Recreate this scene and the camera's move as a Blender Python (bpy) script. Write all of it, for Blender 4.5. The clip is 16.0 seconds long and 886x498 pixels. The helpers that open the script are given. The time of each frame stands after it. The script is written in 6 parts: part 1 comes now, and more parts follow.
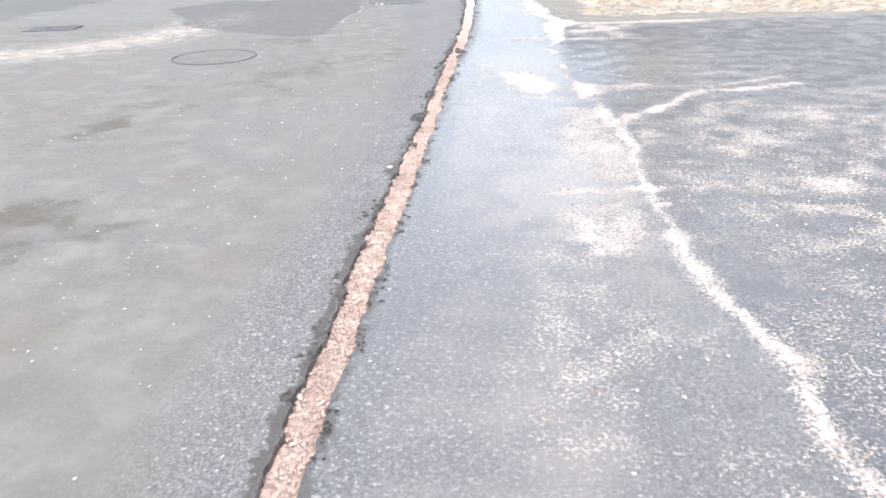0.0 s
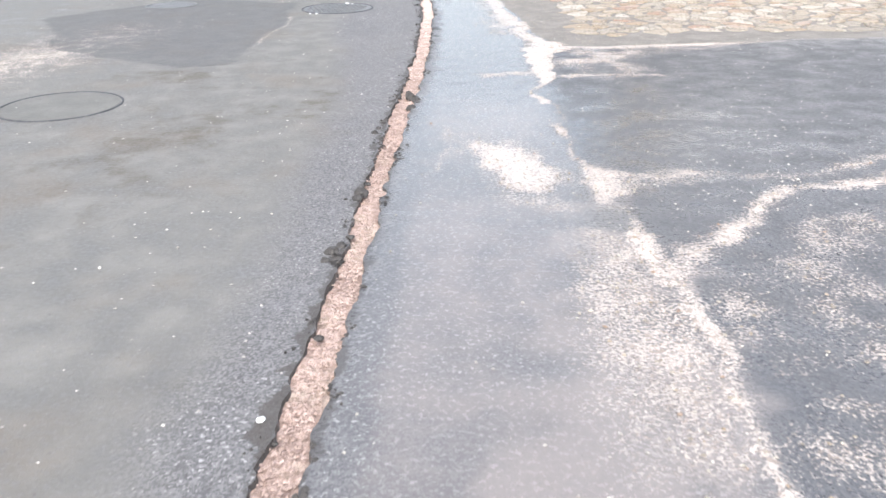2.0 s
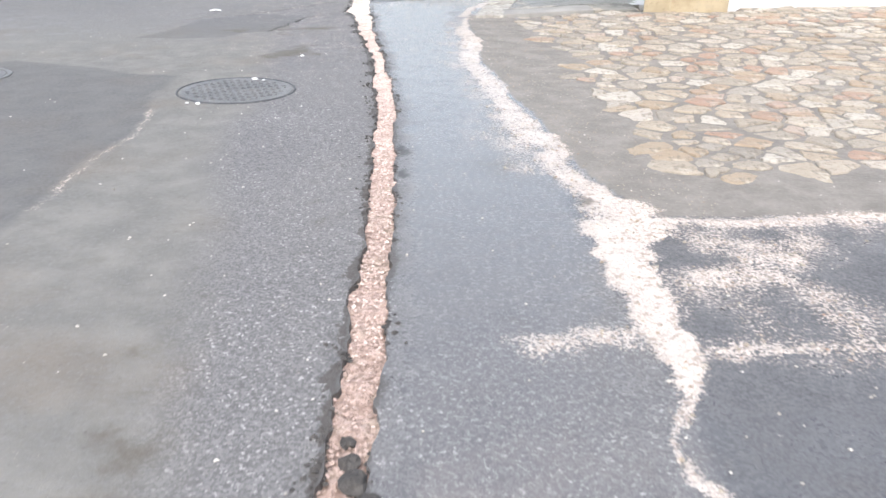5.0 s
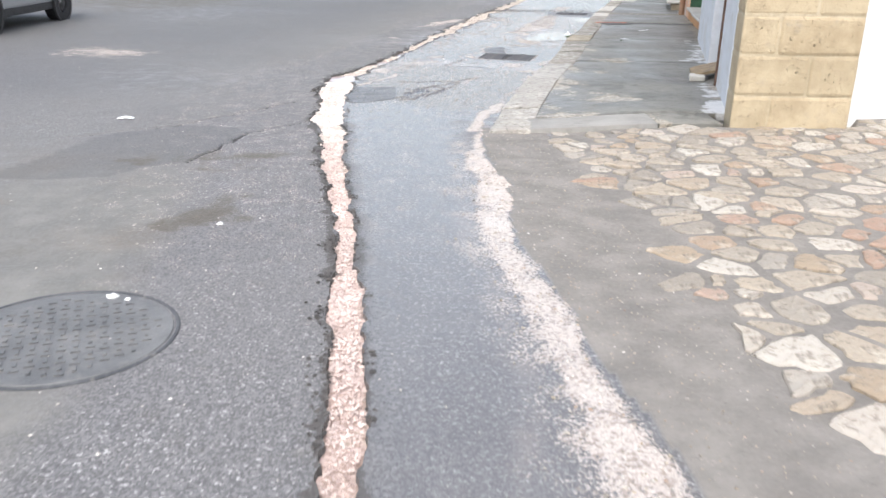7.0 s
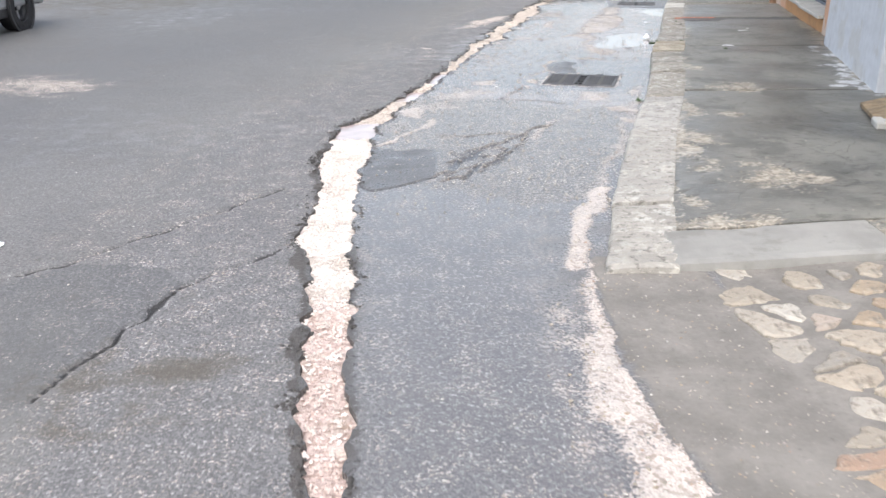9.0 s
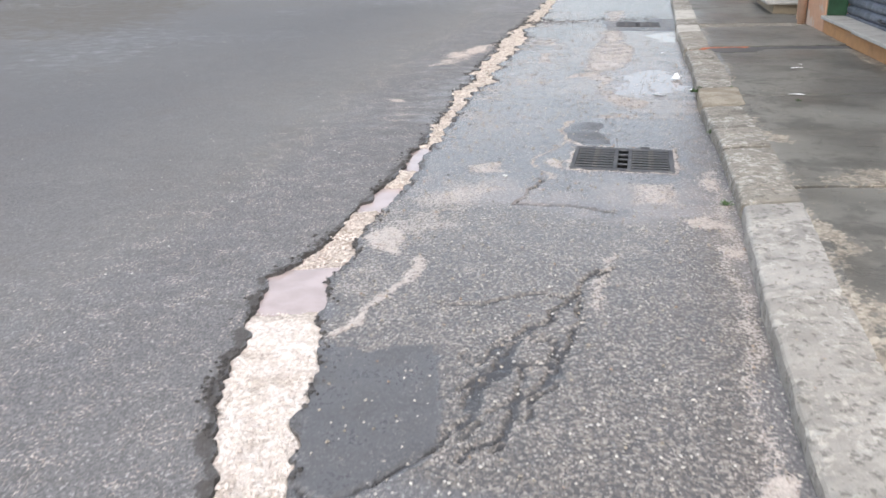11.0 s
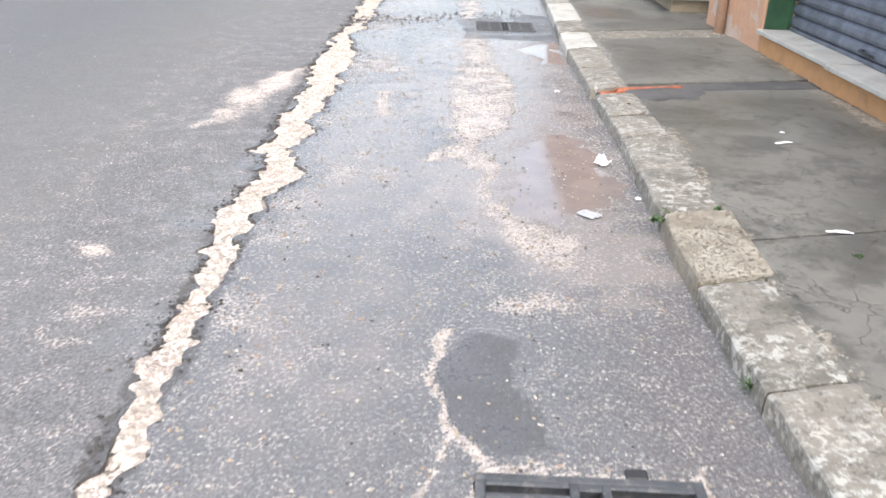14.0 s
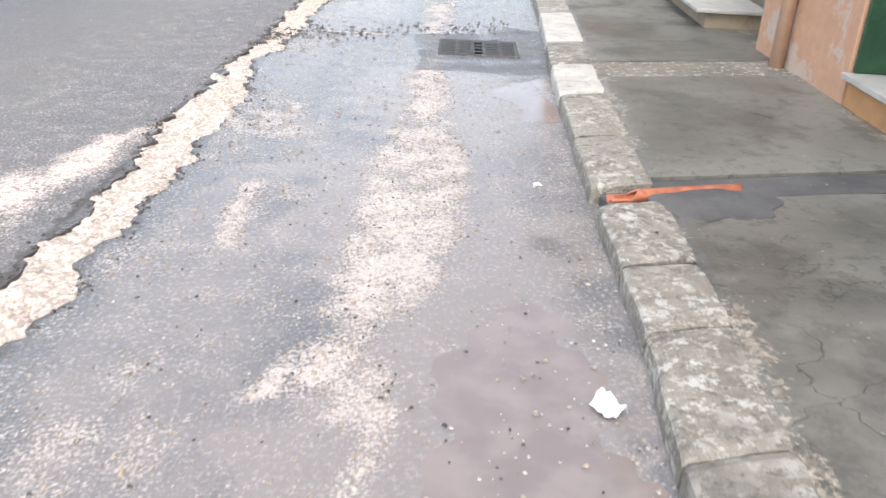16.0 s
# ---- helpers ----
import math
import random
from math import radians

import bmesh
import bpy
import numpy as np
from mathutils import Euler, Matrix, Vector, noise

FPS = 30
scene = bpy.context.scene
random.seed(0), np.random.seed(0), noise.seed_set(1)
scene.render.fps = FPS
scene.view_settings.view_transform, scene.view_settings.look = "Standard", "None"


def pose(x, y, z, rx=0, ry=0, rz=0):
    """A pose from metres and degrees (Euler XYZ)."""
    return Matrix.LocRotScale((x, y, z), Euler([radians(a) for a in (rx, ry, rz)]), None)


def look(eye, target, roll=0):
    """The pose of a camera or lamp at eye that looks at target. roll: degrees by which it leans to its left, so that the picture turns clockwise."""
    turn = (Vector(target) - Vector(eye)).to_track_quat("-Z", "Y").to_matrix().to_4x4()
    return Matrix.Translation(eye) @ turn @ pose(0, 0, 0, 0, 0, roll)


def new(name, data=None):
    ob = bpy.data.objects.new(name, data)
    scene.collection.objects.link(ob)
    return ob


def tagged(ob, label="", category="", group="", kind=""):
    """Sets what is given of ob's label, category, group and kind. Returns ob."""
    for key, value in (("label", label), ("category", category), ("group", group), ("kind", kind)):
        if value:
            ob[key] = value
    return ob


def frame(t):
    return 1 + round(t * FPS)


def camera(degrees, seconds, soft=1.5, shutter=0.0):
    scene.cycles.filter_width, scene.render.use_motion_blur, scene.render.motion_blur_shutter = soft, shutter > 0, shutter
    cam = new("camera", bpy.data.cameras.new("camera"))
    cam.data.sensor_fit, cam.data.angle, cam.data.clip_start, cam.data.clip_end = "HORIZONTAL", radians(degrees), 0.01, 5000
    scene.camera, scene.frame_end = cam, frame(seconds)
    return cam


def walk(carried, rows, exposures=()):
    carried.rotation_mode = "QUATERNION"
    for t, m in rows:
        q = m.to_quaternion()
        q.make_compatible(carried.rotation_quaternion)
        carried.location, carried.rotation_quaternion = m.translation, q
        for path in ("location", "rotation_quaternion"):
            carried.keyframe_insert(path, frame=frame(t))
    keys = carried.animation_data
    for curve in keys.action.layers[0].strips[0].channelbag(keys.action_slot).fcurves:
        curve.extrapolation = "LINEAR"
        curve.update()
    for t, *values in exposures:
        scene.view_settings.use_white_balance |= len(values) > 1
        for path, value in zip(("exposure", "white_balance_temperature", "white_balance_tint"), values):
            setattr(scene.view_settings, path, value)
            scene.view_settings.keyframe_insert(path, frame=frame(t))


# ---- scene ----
cam = camera(55.2, 16.0, shutter=0.22)
PATH = [
    (0, (1.3, 2.048, 1.237), (1.097, 3.881, 0.464), -1.6),
    (0.5, (1.27, 2.53, 1.275), (1.096, 4.349, 0.461), -1.1),
    (1, (1.283, 3.187, 1.25), (1.108, 5.014, 0.456), -1.9),
    (1.5, (1.222, 3.744, 1.209), (1.082, 5.588, 0.446), -1.4),
    (2, (1.18, 4.284, 1.231), (1.064, 6.109, 0.422), -1.0),
    (2.5, (1.104, 4.857, 1.222), (1.008, 6.666, 0.374), -0.5),
    (3, (1.032, 5.43, 1.243), (0.951, 7.249, 0.415), -0.3),
    (3.5, (0.98, 6.035, 1.183), (0.938, 7.887, 0.429), 0.0),
    (3.7, (0.962, 6.287, 1.148), (0.941, 8.154, 0.43), -0.1),
    (5.8, (0.828, 8.928, 1.194), (0.838, 10.752, 0.374), 0.7),
    (6, (0.821, 9.226, 1.176), (0.833, 11.058, 0.373), 0.6),
    (6.5, (0.779, 9.869, 1.195), (0.815, 11.762, 0.552), 1.1),
    (7, (0.77, 10.572, 1.207), (0.802, 12.455, 0.535), 1.2),
    (7.5, (0.709, 11.284, 1.245), (0.748, 13.176, 0.599), 1.9),
    (8, (0.667, 12.008, 1.21), (0.699, 13.913, 0.602), 1.6),
    (8.5, (0.652, 12.665, 1.245), (0.642, 14.555, 0.59), 0.7),
    (9, (0.595, 13.277, 1.289), (0.556, 15.142, 0.568), -0.3),
    (9.2, (0.558, 13.518, 1.288), (0.515, 15.376, 0.549), -0.5),
    (11.3, (0.406, 16.041, 1.374), (0.494, 17.908, 0.662), -0.4),
    (11.5, (0.397, 16.269, 1.401), (0.521, 18.133, 0.687), -0.0),
    (12, (0.434, 16.846, 1.424), (0.644, 18.706, 0.718), 1.3),
    (12.5, (0.516, 17.455, 1.44), (0.8, 19.307, 0.74), 1.6),
    (13, (0.619, 18.061, 1.449), (0.968, 19.89, 0.718), 1.6),
    (13.5, (0.752, 18.658, 1.451), (1.141, 20.461, 0.678), 1.5),
    (14, (0.909, 19.249, 1.456), (1.324, 21.029, 0.644), 1.8),
    (14.5, (1.111, 19.846, 1.432), (1.556, 21.62, 0.625), 2.5),
    (15, (1.299, 20.456, 1.388), (1.788, 22.227, 0.598), 3.4),
    (15.5, (1.577, 21.059, 1.367), (2.056, 22.82, 0.547), 3.6),
    (16, (1.88, 21.664, 1.379), (2.287, 23.423, 0.52), 3.0),
]
walk(cam, [(t, look(eye, target, roll)) for t, eye, target, roll in PATH],
     [(0, 1.73), (0.5, 1.63), (2, 1.53), (3.5, 1.43), (6, 1.42), (7, 1.37), (9, 1.32), (11.4, 1.1), (12, 1.13), (12.5, 1.38), (13.5, 1.65), (14.5, 1.62), (16, 1.6)])

# ---- sky, sun, exposure ----
SUN_UP, SUN_ROUND = 55.0, 190.0
world = bpy.data.worlds.new("overcast_sky")
world.use_nodes = True
scene.world = world
sky = world.node_tree.nodes.new("ShaderNodeTexSky")
sky.sky_type, sky.sun_disc = "NISHITA", False
sky.sun_elevation, sky.sun_rotation = radians(SUN_UP), radians(SUN_ROUND)
sky.air_density, sky.dust_density, sky.ozone_density = 1.0, 3.0, 1.0
cloud = world.node_tree.nodes.new("ShaderNodeHueSaturation")
cloud.inputs["Saturation"].default_value = 0.55
world.node_tree.links.new(sky.outputs[0], cloud.inputs["Color"])
world.node_tree.links.new(cloud.outputs[0], world.node_tree.nodes["Background"].inputs[0])
world.node_tree.nodes["Background"].inputs[1].default_value = 0.15
sun = new("sun", bpy.data.lights.new("sun", "SUN"))
sun.data.energy, sun.data.angle, sun.data.color = 0.75, radians(40), (1.0, 0.97, 0.94)
sun_way = Vector((math.sin(radians(SUN_ROUND)) * math.cos(radians(SUN_UP)), math.cos(radians(SUN_ROUND)) * math.cos(radians(SUN_UP)), math.sin(radians(SUN_UP))))
sun.matrix_world = look(sun_way * 30, (0, 0, 0))


# ---- node helpers ----
class Nodes:
    """A material's node tree, with short ways to add nodes."""

    def __init__(self, name):
        self.m = bpy.data.materials.new(name)
        self.m.use_nodes = True
        self.t = self.m.node_tree
        self.bsdf = self.t.nodes["Principled BSDF"]
        self.pos = self.add("ShaderNodeTexCoord").outputs["Object"]

    def add(self, kind):
        return self.t.nodes.new(kind)

    def put(self, value, socket):
        if isinstance(value, bpy.types.NodeSocket):
            self.t.links.new(value, socket)
        elif isinstance(value, tuple) and len(value) == 3 and socket.type == "RGBA":
            socket.default_value = (*value, 1)
        else:
            socket.default_value = value

    def noise(self, scale, detail=3.0, rough=0.55, where=None, distort=0.0):
        n = self.add("ShaderNodeTexNoise")
        self.put(where or self.pos, n.inputs["Vector"])
        n.inputs["Scale"].default_value, n.inputs["Detail"].default_value = scale, detail
        n.inputs["Roughness"].default_value, n.inputs["Distortion"].default_value = rough, distort
        return n.outputs["Fac"]

    def shaken(self, scale, amount):
        """Places pushed about by noise, to make straight lines wander."""
        n = self.add("ShaderNodeTexNoise")
        self.put(self.pos, n.inputs["Vector"])
        n.inputs["Scale"].default_value, n.inputs["Detail"].default_value = scale, 5.0
        m = self.add("ShaderNodeVectorMath")
        m.operation = "MULTIPLY_ADD"
        self.put(n.outputs["Color"], m.inputs[0])
        m.inputs[1].default_value = (amount, amount, 0)
        self.put(self.pos, m.inputs[2])
        return m.outputs[0]

    def cells(self, scale, feature="F1", out="Color", where=None):
        n = self.add("ShaderNodeTexVoronoi")
        n.feature = feature
        self.put(where or self.pos, n.inputs["Vector"])
        n.inputs["Scale"].default_value = scale
        return n.outputs[out]

    def math(self, op, a, b=0.0, c=0.0):
        n = self.add("ShaderNodeMath")
        n.operation = op
        self.put(a, n.inputs[0]), self.put(b, n.inputs[1]), self.put(c, n.inputs[2])
        return n.outputs[0]

    def step(self, value, low, high, to0=0.0, to1=1.0):
        n = self.add("ShaderNodeMapRange")
        n.interpolation_type = "SMOOTHSTEP"
        self.put(value, n.inputs[0])
        for i, v in enumerate((low, high, to0, to1)):
            self.put(v, n.inputs[1 + i])
        return n.outputs[0]

    def mix(self, fac, a, b, blend="MIX"):
        n = self.add("ShaderNodeMix")
        n.data_type, n.blend_type = "RGBA", blend
        self.put(fac, n.inputs[0]), self.put(a, n.inputs[6]), self.put(b, n.inputs[7])
        return n.outputs[2]

    def attr(self, name):
        n = self.add("ShaderNodeAttribute")
        n.attribute_name = name
        return n.outputs["Fac"]

    def ramp(self, fac, stops):
        n = self.add("ShaderNodeValToRGB")
        self.put(fac, n.inputs[0])
        r = n.color_ramp
        for i, (at, col) in enumerate(stops):
            e = r.elements[i] if i < 2 else r.elements.new(at)
            e.position, e.color = at, (*col, 1)
        return n.outputs[0]

    def red(self, colour):
        n = self.add("ShaderNodeSeparateColor")
        self.put(colour, n.inputs[0])
        return n.outputs[0]

    def bump(self, height, far=0.01, strength=1.0, base=None):
        n = self.add("ShaderNodeBump")
        n.inputs["Strength"].default_value, n.inputs["Distance"].default_value = strength, far
        self.put(height, n.inputs["Height"])
        if base:
            self.put(base, n.inputs["Normal"])
        return n.outputs[0]

    def done(self, colour, rough, normal=None, metal=0.0, spec=0.5):
        self.put(colour, self.bsdf.inputs["Base Color"])
        self.put(rough, self.bsdf.inputs["Roughness"])
        self.put(metal, self.bsdf.inputs["Metallic"])
        self.put(spec, self.bsdf.inputs["Specular IOR Level"])
        if normal:
            self.put(normal, self.bsdf.inputs["Normal"])
        return self.m


def ground_material():
    n = Nodes("street_surface")
    sand, wet, tar_shade, conc, mud_sheen, lane, side, crack, rim, stain = [n.attr(a) for a in ("sand", "wet", "tar_shade", "conc", "mud_sheen", "lane", "side", "crack", "rim", "stain")]
    coarse = n.attr("coarse")
    big, mid, fine, grit = n.noise(0.7, 4), n.noise(5, 5, 0.6), n.noise(55, 4, 0.65), n.noise(170, 2)
    stone = n.red(n.cells(150))
    chip = n.math("MULTIPLY", n.step(n.red(n.cells(125)), 0.84, 0.92), n.step(n.noise(1.4, 4, 0.6), 0.34, 0.6, 0.15, 1.0))
    # worn asphalt: grey binder, pale stone chips
    base = n.mix(n.step(stone, 0.15, 1.0), (0.088, 0.086, 0.088), (0.19, 0.186, 0.186))
    base = n.mix(n.math("MULTIPLY", chip, n.step(fine, 0.42, 0.6)), base, (0.44, 0.432, 0.42))
    base = n.mix(n.step(big, 0.35, 0.7, 0.0, 0.35), base, (0.16, 0.155, 0.15))
    smooth = n.mix(n.step(mid, 0.3, 0.75), (0.128, 0.125, 0.115), (0.194, 0.188, 0.172))
    smooth = n.mix(n.step(n.noise(1.6, 4), 0.5, 0.72, 0.0, 0.55), smooth, (0.15, 0.125, 0.098))
    base = n.mix(n.math("MULTIPLY", lane, n.step(fine, 0.3, 0.55, 0.55, 1.0)), base, smooth)
    base = n.mix(n.math("MULTIPLY", side, 0.85), base, n.mix(stone, (0.05, 0.052, 0.058), (0.112, 0.114, 0.12)))
    lumps = n.red(n.cells(105))
    shown = n.step(n.math("SUBTRACT", coarse, n.math("MULTIPLY", mid, 0.5)), -0.08, 0.25)
    base = n.mix(n.math("MULTIPLY", shown, 0.9), base, n.ramp(lumps, [(0.0, (0.05, 0.046, 0.042)), (0.35, (0.085, 0.078, 0.07)), (0.6, (0.15, 0.13, 0.11)), (0.82, (0.24, 0.205, 0.17)), (0.96, (0.42, 0.38, 0.33))]))
    # tar colour, used for the painted car shadow as well
    base = n.mix(tar_shade, base, n.mix(fine, (0.048, 0.05, 0.054), (0.078, 0.079, 0.083)))
    flat = n.mix(n.step(mid, 0.3, 0.7), (0.148, 0.136, 0.121), (0.22, 0.203, 0.182))
    flat = n.mix(n.step(fine, 0.6, 0.75, 0.0, 0.4), flat, (0.12, 0.118, 0.112))
    base = n.mix(conc, base, flat)
    # mud film, with the strip's sheen painted into it, and loose sand
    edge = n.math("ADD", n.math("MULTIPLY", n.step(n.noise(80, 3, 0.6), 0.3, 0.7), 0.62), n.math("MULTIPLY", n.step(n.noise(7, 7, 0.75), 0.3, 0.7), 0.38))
    film = n.step(n.math("SUBTRACT", mud_sheen, n.math("MULTIPLY", mid, 0.9)), -0.25, 0.35)
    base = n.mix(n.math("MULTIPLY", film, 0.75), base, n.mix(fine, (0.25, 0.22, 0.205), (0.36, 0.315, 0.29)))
    laid = n.step(n.math("SUBTRACT", sand, edge), -0.16, 0.2)
    grains = n.mix(n.step(grit, 0.3, 0.7), (0.4, 0.333, 0.288), (0.73, 0.65, 0.587))
    grains = n.mix(n.step(n.red(n.cells(70)), 0.72, 0.9, 0.0, 0.75), grains, (0.27, 0.21, 0.165))
    heap = n.math("MULTIPLY", n.step(sand, 0.8, 1.05), n.step(n.noise(9, 5, 0.7), 0.42, 0.62))
    grains = n.mix(n.math("MULTIPLY", heap, 0.75), grains, n.mix(grit, (0.52, 0.47, 0.41), (0.8, 0.755, 0.69)))
    base = n.mix(n.math("MULTIPLY", laid, n.step(fine, 0.2, 0.5, 0.75, 1.0)), base, grains)
    torn = n.step(n.math("SUBTRACT", rim, n.step(n.noise(40, 5, 0.7), 0.3, 0.7)), -0.12, 0.12)
    base = n.mix(n.math("MULTIPLY", torn, 0.92), base, n.mix(grit, (0.034, 0.03, 0.027), (0.1, 0.09, 0.082)))
    soiled = n.step(n.math("SUBTRACT", stain, n.step(n.noise(4, 6, 0.7), 0.25, 0.75)), -0.3, 0.4)
    base = n.mix(n.math("MULTIPLY", soiled, 0.8), base, n.mix(fine, (0.06, 0.05, 0.036), (0.11, 0.095, 0.072)))
    split = n.step(n.math("SUBTRACT", crack, fine), -0.02, 0.2)
    base = n.mix(split, base, (0.03, 0.028, 0.027))
    damp = n.step(n.math("SUBTRACT", n.math("MULTIPLY", wet, n.math("SUBTRACT", 1.0, n.math("MULTIPLY", tar_shade, 0.6))), n.math("MULTIPLY", mid, 0.7)), -0.1, 0.4)
    base = n.mix(n.math("MULTIPLY", damp, 0.3), base, n.mix(mid, (0.095, 0.096, 0.1), (0.17, 0.17, 0.175)))
    rough = n.math("SUBTRACT", n.step(fine, 0.3, 0.7, 0.58, 0.85), n.math("MULTIPLY", damp, 0.52))
    flood = n.step(n.math("SUBTRACT", wet, n.math("MULTIPLY", n.noise(12, 5, 0.65), 0.5)), 0.75, 1.15)
    rough = n.math("ADD", rough, n.math("MULTIPLY", laid, 0.15))
    rough = n.math("MULTIPLY", rough, n.math("SUBTRACT", 1.0, n.math("MULTIPLY", flood, 0.8)))
    height = n.math("ADD", n.math("MULTIPLY", stone, 0.35), n.math("MULTIPLY", grit, 0.6))
    height = n.math("MULTIPLY", height, n.math("SUBTRACT", 1.0, n.math("MULTIPLY", n.math("MAXIMUM", conc, n.math("MULTIPLY", lane, 0.6)), 0.7)))
    height = n.math("MULTIPLY", height, n.math("SUBTRACT", 1.0, n.math("MULTIPLY", tar_shade, 0.6)))
    height = n.math("ADD", height, n.math("MULTIPLY", n.math("MULTIPLY", shown, lumps), 1.2))
    height = n.math("ADD", height, n.math("MULTIPLY", laid, 0.9))
    height = n.math("MULTIPLY", height, n.math("SUBTRACT", 1.0, n.math("MULTIPLY", damp, 0.78)))
    height = n.math("MULTIPLY", height, n.math("SUBTRACT", 1.0, n.math("MULTIPLY", flood, 0.93)))
    return n.done(base, rough, n.bump(height, 0.006, 0.7))


def speckled(name, dark, light, spot, rough=0.85, scale=30, bump=0.004, spot_amount=0.35, big=2.0):
    """A mineral surface: two tones, darker or paler spots, grain."""
    n = Nodes(name)
    a, b, c = n.noise(big, 5, 0.6), n.noise(scale, 5, 0.65), n.noise(scale * 4, 3)
    col = n.mix(n.step(n.math("ADD", n.math("MULTIPLY", a, 0.6), n.math("MULTIPLY", b, 0.4)), 0.36, 0.64), dark, light)
    col = n.mix(n.math("MULTIPLY", n.step(n.noise(scale * 0.35, 5, 0.7), 0.54, 0.64), spot_amount), col, spot)
    return n.done(col, n.step(b, 0.3, 0.7, rough - 0.12, min(1.0, rough + 0.08)), n.bump(n.math("ADD", b, n.math("MULTIPLY", c, 0.4)), bump, 0.8))


def stone_material(name, per_island):
    n = Nodes(name)
    if per_island:
        pick = n.add("ShaderNodeNewGeometry").outputs["Random Per Island"]
    else:
        pick = n.add("ShaderNodeObjectInfo").outputs["Random"]
    tone = n.ramp(pick, [(0.0, (0.26, 0.235, 0.2)), (0.2, (0.34, 0.29, 0.225)), (0.4, (0.22, 0.2, 0.172)), (0.55, (0.4, 0.365, 0.315)), (0.7, (0.3, 0.235, 0.165)), (0.84, (0.3, 0.195, 0.145)), (0.92, (0.43, 0.4, 0.35))])
    a, b, c = n.noise(14, 5, 0.65), n.noise(70, 4, 0.65), n.noise(6, 6, 0.7, distort=0.4)
    col = n.mix(n.step(a, 0.38, 0.66, 0.0, 0.35), tone, (0.3, 0.25, 0.19))
    col = n.mix(n.step(c, 0.5, 0.68, 0.0, 0.5), col, (0.56, 0.51, 0.43))
    col = n.mix(n.step(n.noise(9, 6, 0.75), 0.56, 0.66, 0.0, 0.75), col, (0.19, 0.175, 0.152))
    col = n.mix(n.step(n.noise(30, 6, 0.75), 0.52, 0.62, 0.0, 0.6), col, (0.13, 0.105, 0.08))
    col = n.mix(n.step(b, 0.56, 0.7, 0.0, 0.5), col, (0.46, 0.42, 0.36))
    return n.done(col, n.step(b, 0.3, 0.7, 0.5, 0.8), n.bump(n.math("ADD", a, n.math("MULTIPLY", b, 0.5)), 0.014, 0.9))


def fill_material():
    n = Nodes("trench_backfill")
    pink, pale, dun = n.attr("pink"), n.attr("pale"), n.attr("dun")
    a, b, c = n.noise(9, 4), n.noise(60, 5, 0.7), n.red(n.cells(75))
    col = n.mix(n.step(c, 0.1, 0.95), (0.37, 0.315, 0.265), (0.64, 0.58, 0.515))
    rosy = n.mix(n.step(c, 0.1, 0.95), (0.46, 0.345, 0.3), (0.68, 0.55, 0.5))
    white = n.mix(n.step(c, 0.1, 0.95), (0.6, 0.53, 0.47), (0.8, 0.74, 0.69))
    col = n.mix(n.step(n.math("ADD", pink, n.math("MULTIPLY", a, 0.5)), 0.45, 1.0), col, rosy)
    col = n.mix(dun, col, n.mix(n.step(c, 0.1, 0.95), (0.3, 0.215, 0.18), (0.5, 0.375, 0.325)))
    col = n.mix(n.step(n.math("ADD", pale, n.math("MULTIPLY", b, 0.4)), 0.5, 0.9), col, white)
    col = n.mix(n.step(n.noise(5, 5, 0.65), 0.5, 0.66, 0.0, 0.6), col, n.mix(c, (0.27, 0.215, 0.165), (0.52, 0.45, 0.37)))
    col = n.mix(n.step(b, 0.56, 0.7, 0.0, 0.5), col, (0.2, 0.14, 0.11))
    return n.done(col, 0.9, n.bump(n.math("ADD", c, n.math("MULTIPLY", b, 1.2)), 0.01, 1.0))


def plain(name, colour, rough=0.6, metal=0.0, vary=0.2, scale=12, bump=0.0):
    n = Nodes(name)
    dark = tuple(v * (1 - vary) for v in colour)
    col = n.mix(n.step(n.noise(scale, 5, 0.65), 0.35, 0.68), dark, colour)
    return n.done(col, n.step(n.noise(scale * 3, 3), 0.3, 0.7, max(0.02, rough - 0.08), min(1, rough + 0.08)), n.bump(n.noise(scale * 8, 3), bump, 0.8) if bump else None, metal)


def plaster_material(name, coat, under, grime, amount):
    n = Nodes(name)
    a, b, c = n.noise(1.8, 6, 0.65), n.noise(9, 5, 0.65), n.noise(60, 4)
    col = n.mix(n.step(b, 0.35, 0.7), tuple(v * 0.88 for v in coat), coat)
    col = n.mix(n.math("MULTIPLY", n.step(a, 0.53, 0.58), amount), col, under)
    col = n.mix(n.step(n.noise(3.5, 5, 0.7), 0.56, 0.72, 0.0, 0.5), col, grime)
    return n.done(col, 0.85, n.bump(n.math("ADD", b, n.math("MULTIPLY", c, 0.3)), 0.006, 0.7))


GROUND = ground_material()
FILL = fill_material()
STONE, STONE_REST = stone_material("paving_stone", False), stone_material("paving_stone_small", True)


